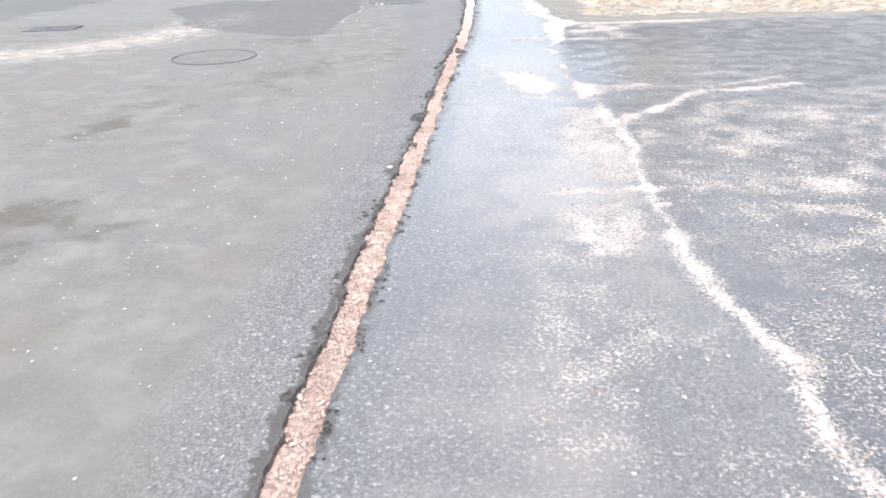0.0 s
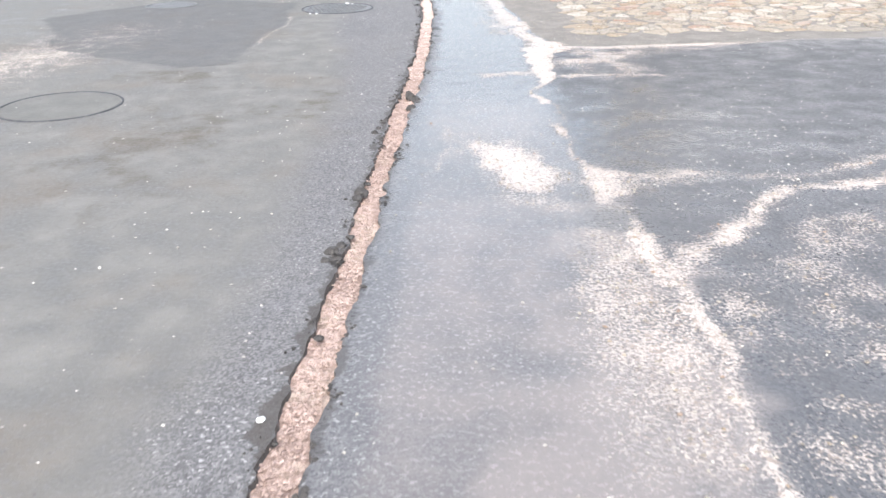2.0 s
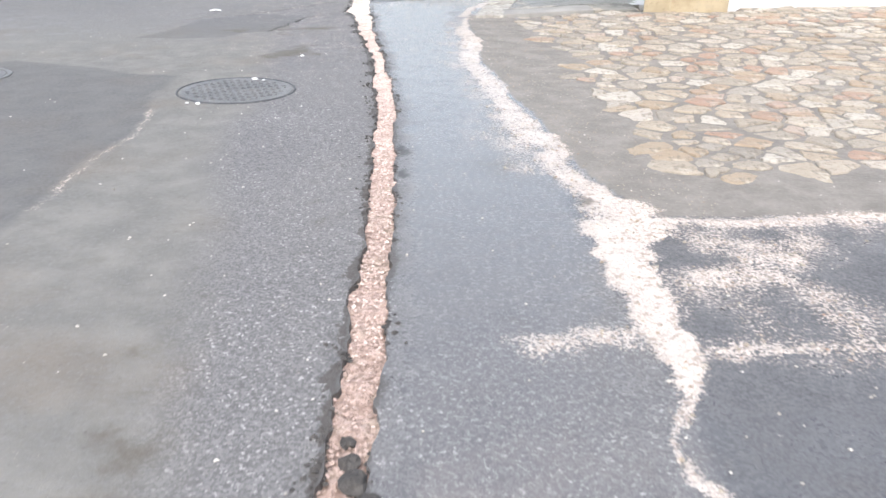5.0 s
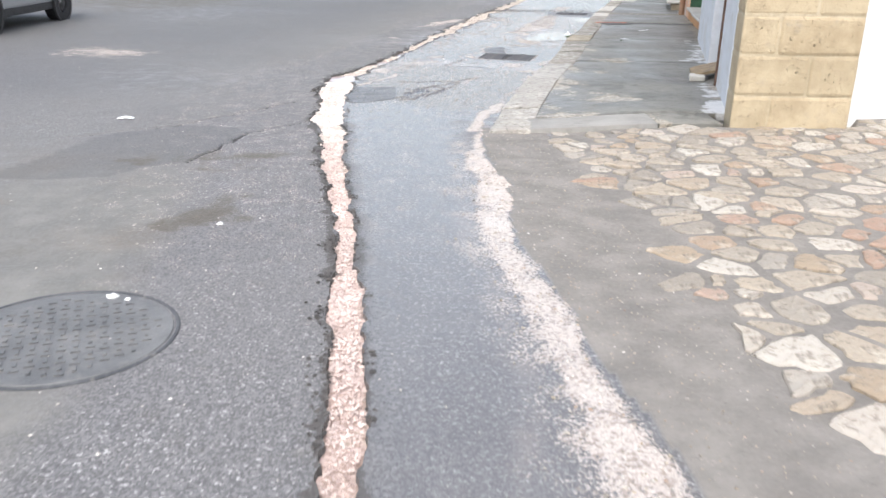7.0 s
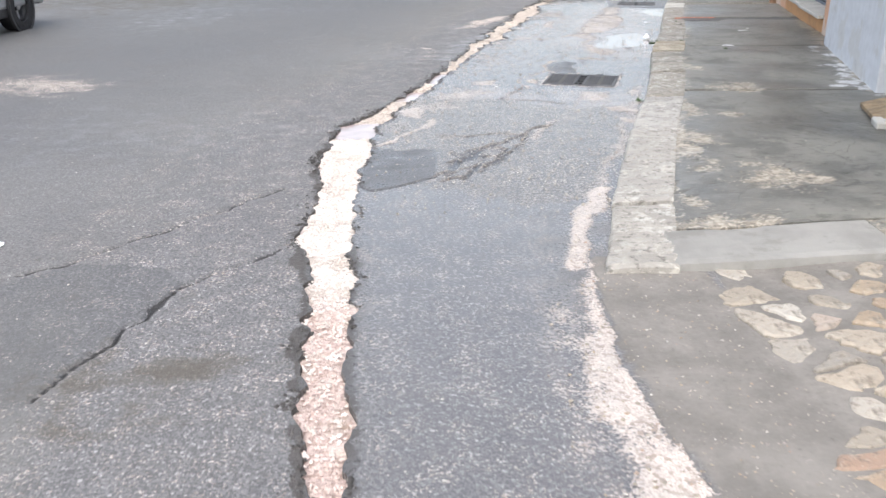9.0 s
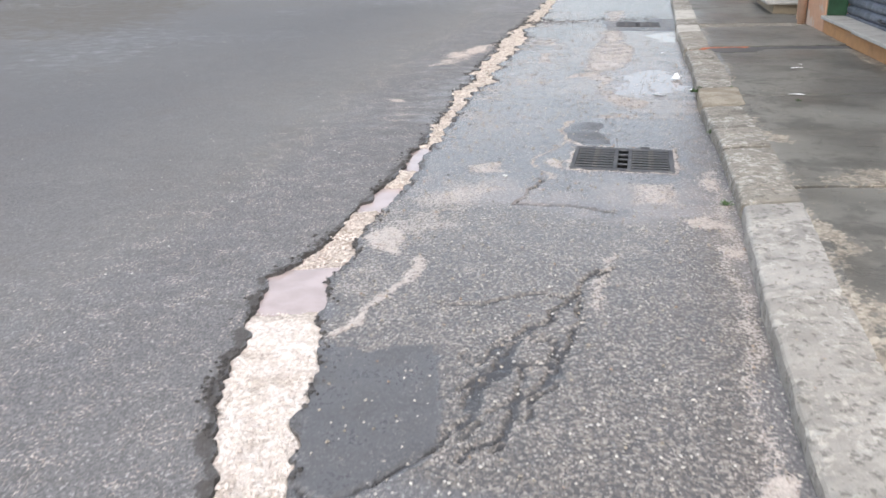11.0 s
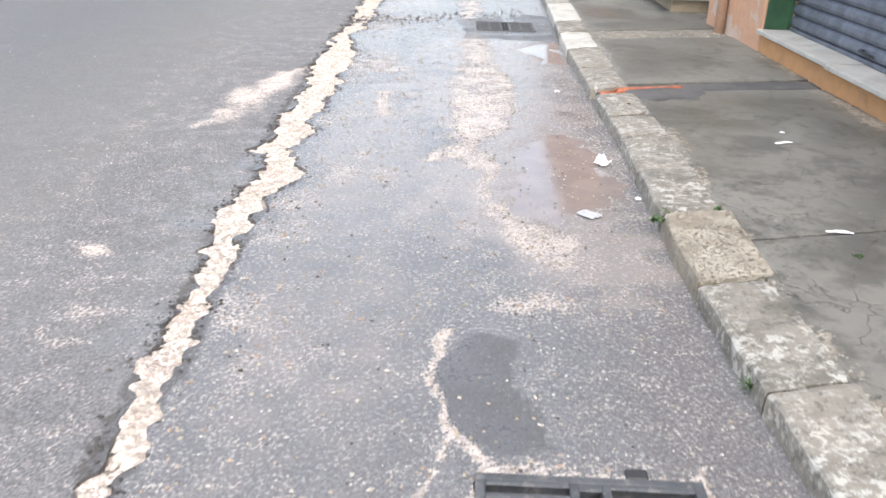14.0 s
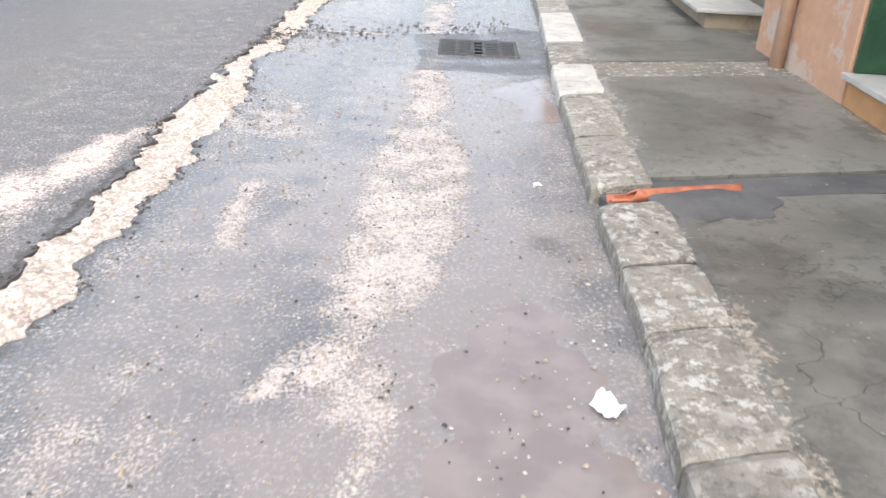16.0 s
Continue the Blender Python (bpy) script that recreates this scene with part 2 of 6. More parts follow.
def kerb_material(name, low, high):
    n = Nodes(name)
    pick = n.add("ShaderNodeObjectInfo").outputs["Random"]
    a, b, c = n.noise(6, 5, 0.65), n.noise(38, 6, 0.7), n.noise(130, 3)
    col = n.mix(n.step(a, 0.35, 0.65), low, high)
    col = n.mix(n.math("MULTIPLY", pick, 0.6), col, (0.27, 0.245, 0.205))
    col = n.mix(n.math("MULTIPLY", n.step(b, 0.5, 0.6, 0.0, 0.75), n.step(n.noise(5, 4, 0.6), 0.4, 0.64, 0.1, 1.0)), col, (0.52, 0.485, 0.425))
    crust = n.math("MULTIPLY", n.step(n.noise(17, 7, 0.72), 0.52, 0.57), n.step(n.noise(2.6, 3), 0.4, 0.56, 0.15, 1.0))
    col = n.mix(n.math("MULTIPLY", crust, 0.8), col, (0.5, 0.485, 0.445))
    col = n.mix(n.step(n.noise(26, 5, 0.7), 0.55, 0.62, 0.0, 0.65), col, (0.085, 0.08, 0.066))
    return n.done(col, n.step(b, 0.35, 0.65, 0.5, 0.75), n.bump(n.math("ADD", b, n.math("MULTIPLY", c, 0.4)), 0.008, 0.8))


KERB = kerb_material("lichened_kerb_limestone", (0.125, 0.115, 0.096), (0.235, 0.217, 0.183))
KERB_GREY = kerb_material("grey_kerb_limestone", (0.245, 0.236, 0.22), (0.39, 0.376, 0.35))


def pitted_material():
    n = Nodes("pitted_pale_limestone")
    a, b, c = n.noise(7, 5, 0.65), n.noise(48, 5, 0.7), n.noise(150, 3)
    col = n.mix(n.step(a, 0.35, 0.65), (0.33, 0.285, 0.22), (0.47, 0.425, 0.345))
    pits = n.step(n.noise(70, 6, 0.75, distort=0.3), 0.52, 0.66)
    col = n.mix(n.math("MULTIPLY", pits, 0.75), col, (0.2, 0.17, 0.125))
    h = n.math("SUBTRACT", n.math("ADD", b, n.math("MULTIPLY", c, 0.3)), n.math("MULTIPLY", pits, 1.1))
    return n.done(col, 0.92, n.bump(h, 0.016, 1.0))


KERB_PALE = pitted_material()
KERB_WHITE = speckled("whitish_kerb_limestone", (0.4, 0.385, 0.345), (0.56, 0.54, 0.49), (0.25, 0.235, 0.2), 0.6, 30, 0.008, 0.6, 5)
MORTAR = speckled("lime_mortar", (0.36, 0.3, 0.2), (0.46, 0.39, 0.28), (0.3, 0.25, 0.17), 0.92, 20, 0.008, 0.5, 3)
WALK_PALE = speckled("pale_concrete_slab", (0.21, 0.203, 0.187), (0.29, 0.28, 0.258), (0.15, 0.143, 0.125), 0.7, 18, 0.004, 0.4, 3)
WALK_PEBBLE = speckled("pebbled_concrete", (0.17, 0.16, 0.135), (0.26, 0.24, 0.2), (0.58, 0.53, 0.45), 0.9, 70, 0.014, 0.95, 5)
PATCH = speckled("dark_asphalt_strip", (0.06, 0.06, 0.06), (0.115, 0.112, 0.108), (0.16, 0.15, 0.14), 0.8, 30, 0.004, 0.3, 4)


def tufa_material():
    n = Nodes("yellow_tufa")
    pick = n.add("ShaderNodeObjectInfo").outputs["Random"]
    a, b, c = n.noise(3, 5, 0.65), n.noise(16, 6, 0.7), n.noise(90, 4)
    col = n.mix(n.step(a, 0.33, 0.66), (0.33, 0.26, 0.165), (0.46, 0.375, 0.25))
    col = n.mix(n.math("MULTIPLY", pick, 0.4), col, (0.42, 0.36, 0.25))
    col = n.mix(n.step(b, 0.55, 0.7, 0.0, 0.55), col, (0.24, 0.195, 0.13))
    col = n.mix(n.step(n.noise(1.7, 6, 0.7), 0.55, 0.68, 0.0, 0.6), col, (0.3, 0.27, 0.22))
    pits = n.step(n.noise(34, 4, 0.75), 0.62, 0.7)
    col = n.mix(n.math("MULTIPLY", pits, 0.7), col, (0.15, 0.12, 0.08))
    h = n.math("SUBTRACT", n.math("ADD", b, n.math("MULTIPLY", c, 0.3)), n.math("MULTIPLY", pits, 0.8))
    return n.done(col, 0.93, n.bump(h, 0.014, 0.9))


TUFA = tufa_material()
WHITE = plaster_material("bluish_white_plaster", (0.56, 0.58, 0.61), (0.47, 0.46, 0.43), (0.3, 0.3, 0.31), 0.5)
LIME = plaster_material("white_limewash", (0.8, 0.8, 0.79), (0.7, 0.7, 0.68), (0.6, 0.6, 0.58), 0.15)
ORANGE = plaster_material("orange_plaster", (0.56, 0.33, 0.21), (0.52, 0.46, 0.4), (0.32, 0.19, 0.11), 0.7)
OCHRE = plaster_material("ochre_plinth", (0.52, 0.28, 0.125), (0.4, 0.225, 0.11), (0.25, 0.13, 0.06), 0.6)
OLIVE = plaster_material("olive_brown_plaster", (0.33, 0.27, 0.19), (0.26, 0.22, 0.16), (0.18, 0.15, 0.11), 0.5)
MARBLE = speckled("worn_marble", (0.37, 0.355, 0.32), (0.5, 0.485, 0.445), (0.27, 0.25, 0.215), 0.55, 14, 0.002, 0.5, 3)
PEACH = plaster_material("peach_painted_pipe", (0.62, 0.4, 0.28), (0.55, 0.34, 0.22), (0.4, 0.25, 0.16), 0.3)
GREEN = plain("green_paint", (0.03, 0.09, 0.042), 0.5, 0, 0.35, 9)
SHUTTER = plain("grey_shutter_steel", (0.16, 0.18, 0.22), 0.5, 0.3, 0.35, 7)
IRON = plain("cast_iron", (0.12, 0.125, 0.135), 0.5, 0.6, 0.4, 30, 0.002)
IRON_DUSTY = speckled("dusty_cast_iron", (0.045, 0.048, 0.054), (0.095, 0.099, 0.106), (0.2, 0.188, 0.175), 0.85, 40, 0.003, 0.5, 5)
LID_ASPHALT = speckled("asphalt_filled_lid", (0.11, 0.109, 0.1), (0.165, 0.162, 0.148), (0.09, 0.088, 0.08), 0.75, 30, 0.004, 0.4, 5)
IRON_LID = speckled("wet_cast_iron_lid", (0.082, 0.083, 0.084), (0.148, 0.148, 0.146), (0.22, 0.205, 0.185), 0.5, 40, 0.003, 0.35, 5)
# near-black so that the shade inside the drains is in the colour
PIT_SHADE = plain("drain_pit_shade", (0.008, 0.008, 0.008), 0.95)
PIPE = plain("orange_plastic", (0.5, 0.17, 0.09), 0.55, 0, 0.4, 18)
PAPER = plain("white_paper", (0.85, 0.85, 0.86), 0.7, 0, 0.08)
FILM = plain("grey_plastic_film", (0.44, 0.44, 0.45), 0.35, 0, 0.1)
LEAF = plain("weed_leaf", (0.07, 0.13, 0.04), 0.7, 0, 0.5, 40)
CLOD = speckled("asphalt_clod", (0.04, 0.037, 0.035), (0.1, 0.093, 0.088), (0.14, 0.13, 0.12), 0.95, 60, 0.01)
PEBBLE = stone_material("loose_gravel", True)
PEBBLE_PALE = speckled("pale_loose_gravel", (0.27, 0.25, 0.22), (0.6, 0.57, 0.525), (0.18, 0.16, 0.14), 0.85, 25, 0.002, 0.5, 11)
WOOD = plain("weathered_board", (0.3, 0.22, 0.13), 0.75, 0, 0.45, 14, 0.004)
RUST = plain("rusty_brown_steel", (0.16, 0.09, 0.06), 0.75, 0.2, 0.5, 20)
BODY_SILVER = plain("silver_car_paint", (0.34, 0.35, 0.36), 0.35, 0.1, 0.05)
BODY_GREY = plain("dark_grey_car_paint", (0.14, 0.145, 0.15), 0.3, 0.4, 0.05)
RUBBER = plain("tyre_rubber", (0.025, 0.025, 0.027), 0.85, 0, 0.3)
RIM = plain("alloy_rim", (0.45, 0.45, 0.46), 0.35, 0.9, 0.1)
GLASS = plain("dark_car_glass", (0.02, 0.022, 0.025), 0.05, 0, 0.0)
TRIM = plain("black_car_trim", (0.03, 0.03, 0.032), 0.6, 0, 0.2)
LAMP = plain("clear_lamp_lens", (0.7, 0.7, 0.7), 0.1, 0, 0.05)


def water(name, colour, rough):
    n = Nodes(name)
    col = n.mix(n.step(n.noise(6, 4), 0.35, 0.65), tuple(v * 0.8 for v in colour), colour)
    return n.done(col, rough, n.bump(n.noise(18, 2), 0.0015, 0.15), 0.0, 1.0)


MUDDY = water("muddy_puddle_water", (0.235, 0.195, 0.18), 0.09)
MILKY = water("milky_trench_water", (0.45, 0.37, 0.35), 0.15)


# ---- plan: lines that the street follows ----
def lerp_line(pts, at, col=1):
    return np.interp(at, [p[0] for p in pts], [p[col] for p in pts])


# trench: y, left edge, right edge
TRENCH = [(0, 0.70, 0.80), (3.5, 0.69, 0.79), (5.2, 0.655, 0.765), (7.2, 0.65, 0.74), (8.2, 0.61, 0.71), (9.5, 0.598, 0.705), (10.6, 0.59, 0.70),
          (11.7, 0.54, 0.645), (12.8, 0.48, 0.59), (13.8, 0.39, 0.49), (14.7, 0.267, 0.368), (15.3, 0.16, 0.297), (15.6, 0.09, 0.255), (16.0, 0.055, 0.207),
          (16.5, -0.04, 0.16), (16.75, -0.112, 0.118), (17.2, -0.09, 0.077), (17.85, -0.2, 0.035), (18.05, -0.235, 0.06), (18.4, -0.2, 0.028), (18.95, -0.225, 0.05),
          (19.08, -0.12, 0.115), (19.35, -0.04, 0.11), (19.7, 0.075, 0.185), (20.0, 0.145, 0.305), (20.5, 0.28, 0.41), (21.4, 0.478, 0.56), (21.83, 0.545, 0.69), (22.1, 0.61, 0.72), (22.6, 0.685, 0.82),
          (23.05, 0.765, 0.925), (23.2, 0.815, 0.955), (23.34, 0.85, 1.09), (23.5, 0.89, 1.15), (23.76, 0.905, 1.09), (23.97, 0.885, 1.125), (24.22, 1.02, 1.225), (24.4, 1.025, 1.225), (24.6, 1.075, 1.27),
          (24.84, 1.12, 1.4), (25.05, 1.165, 1.395), (25.3, 1.225, 1.475), (25.9, 1.36, 1.63), (26.4, 1.45, 1.72), (26.8, 1.55, 1.8), (27.2, 1.65, 1.825), (27.55, 1.745, 1.9)]
TRENCH_FAR = [(28.3, 1.95, 2.16), (29.9, 2.3, 2.55), (31.0, 2.56, 2.74), (34, 3.3, 3.44), (40, 4.9, 5.0)]
# kerb: y, road edge
KERB_LINE = [(16.3, 1.16), (17.15, 1.33), (18.45, 1.65), (19.55, 1.965), (20.57, 2.225), (21.8, 2.485), (22.45, 2.655), (23.13, 2.84), (23.7, 3.0), (24.65, 3.21), (26.8, 3.74), (28.8, 4.29), (30.73, 4.8), (45, 8.6)]
# houses stand on one line: origin, direction
W0, WD = Vector((2.85, 16.4, 0)), Vector((0.247, 0.969, 0)).normalized()
WN = Vector((-WD.y, WD.x, 0))


def wall_x(y):
    return 2.85 + (y - 16.4) * 0.255


def smooth01(v):
    v = np.clip(v, 0, 1)
    return v * v * (3 - 2 * v)


def walk_z(x, y):
    """Height of the raised pavement: low where it begins, then level."""
    k = lerp_line(KERB_LINE, y)
    edge = 0.03 + 0.06 * smooth01((y - 16.3) / 2.6)
    return edge + (0.09 - edge) * smooth01((x - k) / 1.3)


def cobble_z(x, y):
    return 0.07 * smooth01((y - 13.6) / 2.7) * smooth01((x - 1.5) / 1.3) + 0.014 * smooth01((y - 13) / 3) * smooth01((x - 1.6) / 0.5)


def lattice(ix, iy, seed):
    h = (ix * 374761393 + iy * 668265263 + seed * 2246822519) & 0xFFFFFFFF
    h = ((h ^ (h >> 13)) * 1274126177) & 0xFFFFFFFF
    return ((h ^ (h >> 16)) & 0xFFFF) / 65535.0


def vnoise(x, y, size, seed):
    """Smooth random field, 0 to 1, with patches of the given size."""
    u, v = np.asarray(x) / size, np.asarray(y) / size
    iu, iv = np.floor(u).astype(np.int64), np.floor(v).astype(np.int64)
    fu, fv = u - iu, v - iv
    fu, fv = fu * fu * (3 - 2 * fu), fv * fv * (3 - 2 * fv)
    a, b = lattice(iu, iv, seed), lattice(iu + 1, iv, seed)
    c, d = lattice(iu, iv + 1, seed), lattice(iu + 1, iv + 1, seed)
    return (a * (1 - fu) + b * fu) * (1 - fv) + (c * (1 - fu) + d * fu) * fv


def rag(y, seed, amount):
    """Ragged edge: sum of three sizes of one-way noise."""
    z = np.zeros_like(y)
    return amount * ((vnoise(y, z, 0.30, seed) - 0.5) * 0.9 + (vnoise(y, z, 0.09, seed + 1) - 0.5) * 0.9 + (vnoise(y, z, 0.03, seed + 2) - 0.5) * 0.7)


def trench_edges(y):
    line = TRENCH + TRENCH_FAR
    amount = np.interp(y, [0, 12, 16, 19, 24, 30], [0.022, 0.022, 0.04, 0.04, 0.075, 0.08])
    return lerp_line(line, y, 1), lerp_line(line, y, 2), rag(y, 11, 1.0) * amount, rag(y, 31, 1.0) * amount


def near_line(x, y, pts):
    """Distance to a polyline, and how far along it (0 to 1)."""
    best, along = np.full(np.shape(x), 1e9), np.zeros(np.shape(x))
    for i, ((ax, ay), (bx, by)) in enumerate(zip(pts, pts[1:])):
        dx, dy = bx - ax, by - ay
        s = np.clip(((x - ax) * dx + (y - ay) * dy) / (dx * dx + dy * dy), 0, 1)
        d = np.hypot(x - ax - s * dx, y - ay - s * dy)
        along = np.where(d < best, (i + s) / (len(pts) - 1), along)
        best = np.minimum(best, d)
    return best, along


def band(x, y, pts, half, soft):
    d, _ = near_line(x, y, pts)
    return 1 - smooth01((d - half) / soft + 0.5)


def blob(x, y, cx, cy, rx, ry, turn=0.0):
    """A patch with an uneven outline that fades out."""
    far = 2.5 * max(rx, ry)
    near = (np.abs(x - cx) < far) & (np.abs(y - cy) < far)
    out = np.zeros(np.shape(x))
    x, y = x[near], y[near]
    c, s = math.cos(radians(turn)), math.sin(radians(turn))
    x = x + rx * (0.65 * (vnoise(x, y, 0.3, 51) - 0.5) + 0.7 * (vnoise(x, y, 0.11, 52) - 0.5))
    y = y + ry * (0.65 * (vnoise(x, y, 0.3, 53) - 0.5) + 0.7 * (vnoise(x, y, 0.11, 54) - 0.5))
    u, v = (x - cx) * c + (y - cy) * s, -(x - cx) * s + (y - cy) * c
    out[near] = 1 - smooth01((np.hypot(u / rx, v / ry) - 0.3) / 1.1)
    return out


def patch(x, y, pts, soft=0.1):
    """A patch with the given outline and an edge that fades over soft metres."""
    xs, ys = [p[0] for p in pts], [p[1] for p in pts]
    near = (x > min(xs) - soft) & (x < max(xs) + soft) & (y > min(ys) - soft) & (y < max(ys) + soft)
    out = np.zeros(np.shape(x))
    u, v = x[near], y[near]
    d = near_line(u, v, pts + pts[:1])[0] * (2 * inside(u, v, pts) - 1)
    out[near] = smooth01(0.5 + d / soft)
    return out


def inside(x, y, pts):
    hit = np.zeros(np.shape(x), bool)
    for (ax, ay), (bx, by) in zip(pts, pts[1:] + pts[:1]):
        if ay != by:
            hit ^= ((ay > y) != (by > y)) & (x < (bx - ax) * (y - ay) / (by - ay) + ax)
    return hit.astype(float)


SEAM = [(2.15, 3.0), (2.04, 4.0), (1.93, 4.74), (1.875, 5.17), (1.855, 5.6), (1.81, 6.19), (1.78, 6.69), (1.74, 7.27), (1.587, 8.06), (1.54, 8.44), (1.49, 8.65), (1.54, 8.75), (1.51, 9.07), (1.446, 9.26), (1.48, 9.55), (1.40, 10.5), (1.32, 11.8), (1.13, 13.3), (1.08, 14.6), (1.08, 16.2)]
STRIP_IN = [(1.72, 10.95), (1.58, 11.3), (1.47, 11.8), (1.44, 12.4), (1.28, 13.2), (1.16, 14.2), (1.16, 15.1), (1.13, 15.7), (1.12, 16.5)]
STRIP_OUT = [(1.5, 16.6), (1.60, 16.15), (1.67, 14.8), (1.76, 13.45), (1.84, 12.5), (1.87, 11.9), (1.86, 11.42)]
STRIP = STRIP_IN + STRIP_OUT + [(3.6, 11.5), (7.0, 11.6), (7.0, 11.55), (3.5, 11.2), (2.9, 10.98)]
COBBLED = STRIP_OUT[1:] + [(3.6, 11.5), (6.6, 11.6), (6.6, 17.2), (3.9, 16.75), (3.7, 16.38), (2.82, 16.3), (2.3, 16.35), (1.6, 16.5)]
GRAVEL_RUN = [(2.0, 23.0), (2.04, 23.4), (1.9, 23.62), (1.9, 23.8), (2.05, 24.11), (2.13, 24.35), (2.25, 24.73), (2.27, 25.23), (2.51, 25.69), (2.8, 26.89), (3.0, 27.6), (3.5, 30.0),
              (3.8, 30.0), (3.2, 27.5), (2.95, 26.3), (2.83, 25.33), (2.69, 24.8), (2.53, 24.3), (2.3, 23.95), (2.16, 23.8), (2.19, 23.53), (2.13, 23.1)]
GRAVEL_HOOK = [(2.07, 23.55), (1.95, 22.92), (1.96, 22.56), (1.97, 22.32), (2.09, 22.17), (2.32, 22.36), (2.3, 22.46), (2.15, 22.66), (2.09, 22.98), (2.14, 23.4)]
SAND_RUN = [(1.43, 10.65), (1.416, 10.99), (1.39, 11.33), (1.356, 11.57), (1.295, 11.88), (1.226, 12.3), (1.13, 12.79), (1.06, 13.43), (1.02, 14.1), (0.985, 14.7), (0.985, 15.2), (1.0, 15.6), (1.06, 16.0), (1.09, 16.4),
            (1.16, 16.5), (1.135, 16.22), (1.167, 15.75), (1.22, 15.24), (1.2, 14.69), (1.175, 14.2), (1.19, 13.65), (1.355, 12.8), (1.447, 12.31), (1.451, 11.79), (1.513, 11.43), (1.676, 11.18), (1.773, 11.04), (1.6, 10.85)]
# puddles in the gutter: outline and water level
PUDDLES = [[(2.17, 23.15), (2.24, 23.47), (2.44, 23.79), (2.42, 24.05), (2.73, 24.26), (2.83, 23.94), (2.84, 23.67), (2.7, 23.1), (2.48, 22.75), (2.27, 22.63), (2.13, 22.8), (2.11, 23.0)],
           [(3.4, 26.85), (3.7, 26.88), (3.62, 26.6), (3.53, 26.15), (3.3, 26.1), (3.33, 26.5)]]


# drains: centre, turn in degrees, half width and half depth of the slotted field
DRAINS = [((1.645, 20.66), -14.5, 0.30, 0.265), ((3.52, 27.92), -13.0, 0.30, 0.265), ((-3.84, 10.92), 8.0, 0.26, 0.16)]


def in_drain(x, y, drain, grow=0.0):
    (cx, cy), turn, hw, hd = drain
    c, s = math.cos(radians(turn)), math.sin(radians(turn))
    u, v = (x - cx) * c + (y - cy) * s, -(x - cx) * s + (y - cy) * c
    return (np.abs(u) < hw + grow) & (np.abs(v) < hd + grow)


def surface(x, y):
    """What lies on the street at (x, y): amounts from 0 to 1."""
    w1, w2 = vnoise(x, y, 0.35, 3) - 0.5, vnoise(x, y, 0.12, 5) - 0.5
    px, py = x + 0.10 * w1 + 0.05 * w2, y + 0.16 * (vnoise(x, y, 0.4, 8) - 0.5)
    top = np.maximum
    xl, xr, _, _ = trench_edges(y)
    # loose sand, from the start of the walk to the kerb
    fine = 0.035 * (vnoise(x, y, 0.045, 45) - 0.5)
    qx, qy = px + fine, py + 0.05 * (vnoise(x, y, 0.06, 46) - 0.5)
    speck, cloudy = vnoise(x, y, 0.13, 39), vnoise(x, y, 0.35, 36)
    s = band(qx, qy, SEAM[:4], 0.045, 0.1) * (0.6 + 0.4 * speck)
    s = top(s, band(qx, qy, SEAM[3:6], 0.02, 0.06) * (0.55 + 0.4 * speck))
    s = top(s, band(qx, qy, SEAM[5:8], 0.035, 0.09) * (0.6 + 0.45 * speck))
    s = top(s, band(qx, qy, SEAM[7:15], 0.014, 0.045) * (0.45 + 0.6 * cloudy))
    s = top(s, patch(qx, qy, [(1.4, 9.2), (1.44, 9.36), (1.5, 9.32), (1.48, 9.16)], 0.06) * 0.95)
    s = top(s, patch(qx, qy, [(1.46, 8.68), (1.5, 8.74), (1.57, 8.56), (1.59, 8.42), (1.54, 8.44)], 0.06) * 0.8)
    s = top(s, patch(qx, qy, SAND_RUN, 0.13) * (0.7 + 0.42 * speck))
    s = top(s, band(px, py, [(1.3, 11.6), (1.1, 13.4), (0.98, 14.9), (0.98, 16.0)], 0.14, 0.36) * (0.22 + 0.42 * speck))
    s = top(s, patch(qx, qy, [(1.385, 10.9), (1.43, 10.07), (1.48, 9.47), (1.58, 9.75), (1.62, 10.2), (1.6, 10.6), (1.75, 10.85), (1.6, 11.0)], 0.08) * (0.85 + 0.3 * speck))
    s = top(s, patch(qx, qy, [(1.55, 9.75), (2.25, 9.84), (2.35, 10.0), (2.1, 10.4), (2.6, 10.75), (2.9, 10.95), (1.65, 10.9), (1.58, 10.3)], 0.14) * (0.1 + 0.62 * speck))
    s = top(s, band(qx, qy, [(1.58, 9.82), (1.9, 9.92), (2.3, 9.95)], 0.03, 0.1) * 0.75)
    s = top(s, band(px, py, [(1.7, 10.9), (2.3, 10.9), (3.0, 11.02), (4.5, 11.3)], 0.05, 0.12) * (0.85 - 0.5 * smooth01((x - 2.4) / 1.5)))
    s = top(s, band(qx, qy, [(1.1, 9.86), (1.25, 9.92), (1.45, 9.95)], 0.06, 0.13) * 0.72)
    s = top(s, patch(qx, qy, [(1.03, 8.42), (1.16, 8.3), (1.35, 8.22), (1.42, 7.97), (1.49, 7.79), (1.46, 7.68), (1.32, 7.63), (1.23, 7.69), (1.12, 7.93)], 0.2) * (0.75 + 0.35 * speck))
    s = top(s, patch(qx, qy, [(0.9, 8.6), (1.3, 8.42), (1.56, 7.75), (1.5, 7.4), (1.2, 7.55), (1.0, 8.0)], 0.3) * (0.2 + 0.4 * speck))
    s = top(s, patch(qx, qy, [(1.58, 8.12), (1.64, 7.95), (1.81, 7.88), (1.95, 7.86), (1.75, 7.66), (1.68, 7.5), (1.59, 7.56), (1.575, 7.79)], 0.16) * (0.6 + 0.4 * speck))
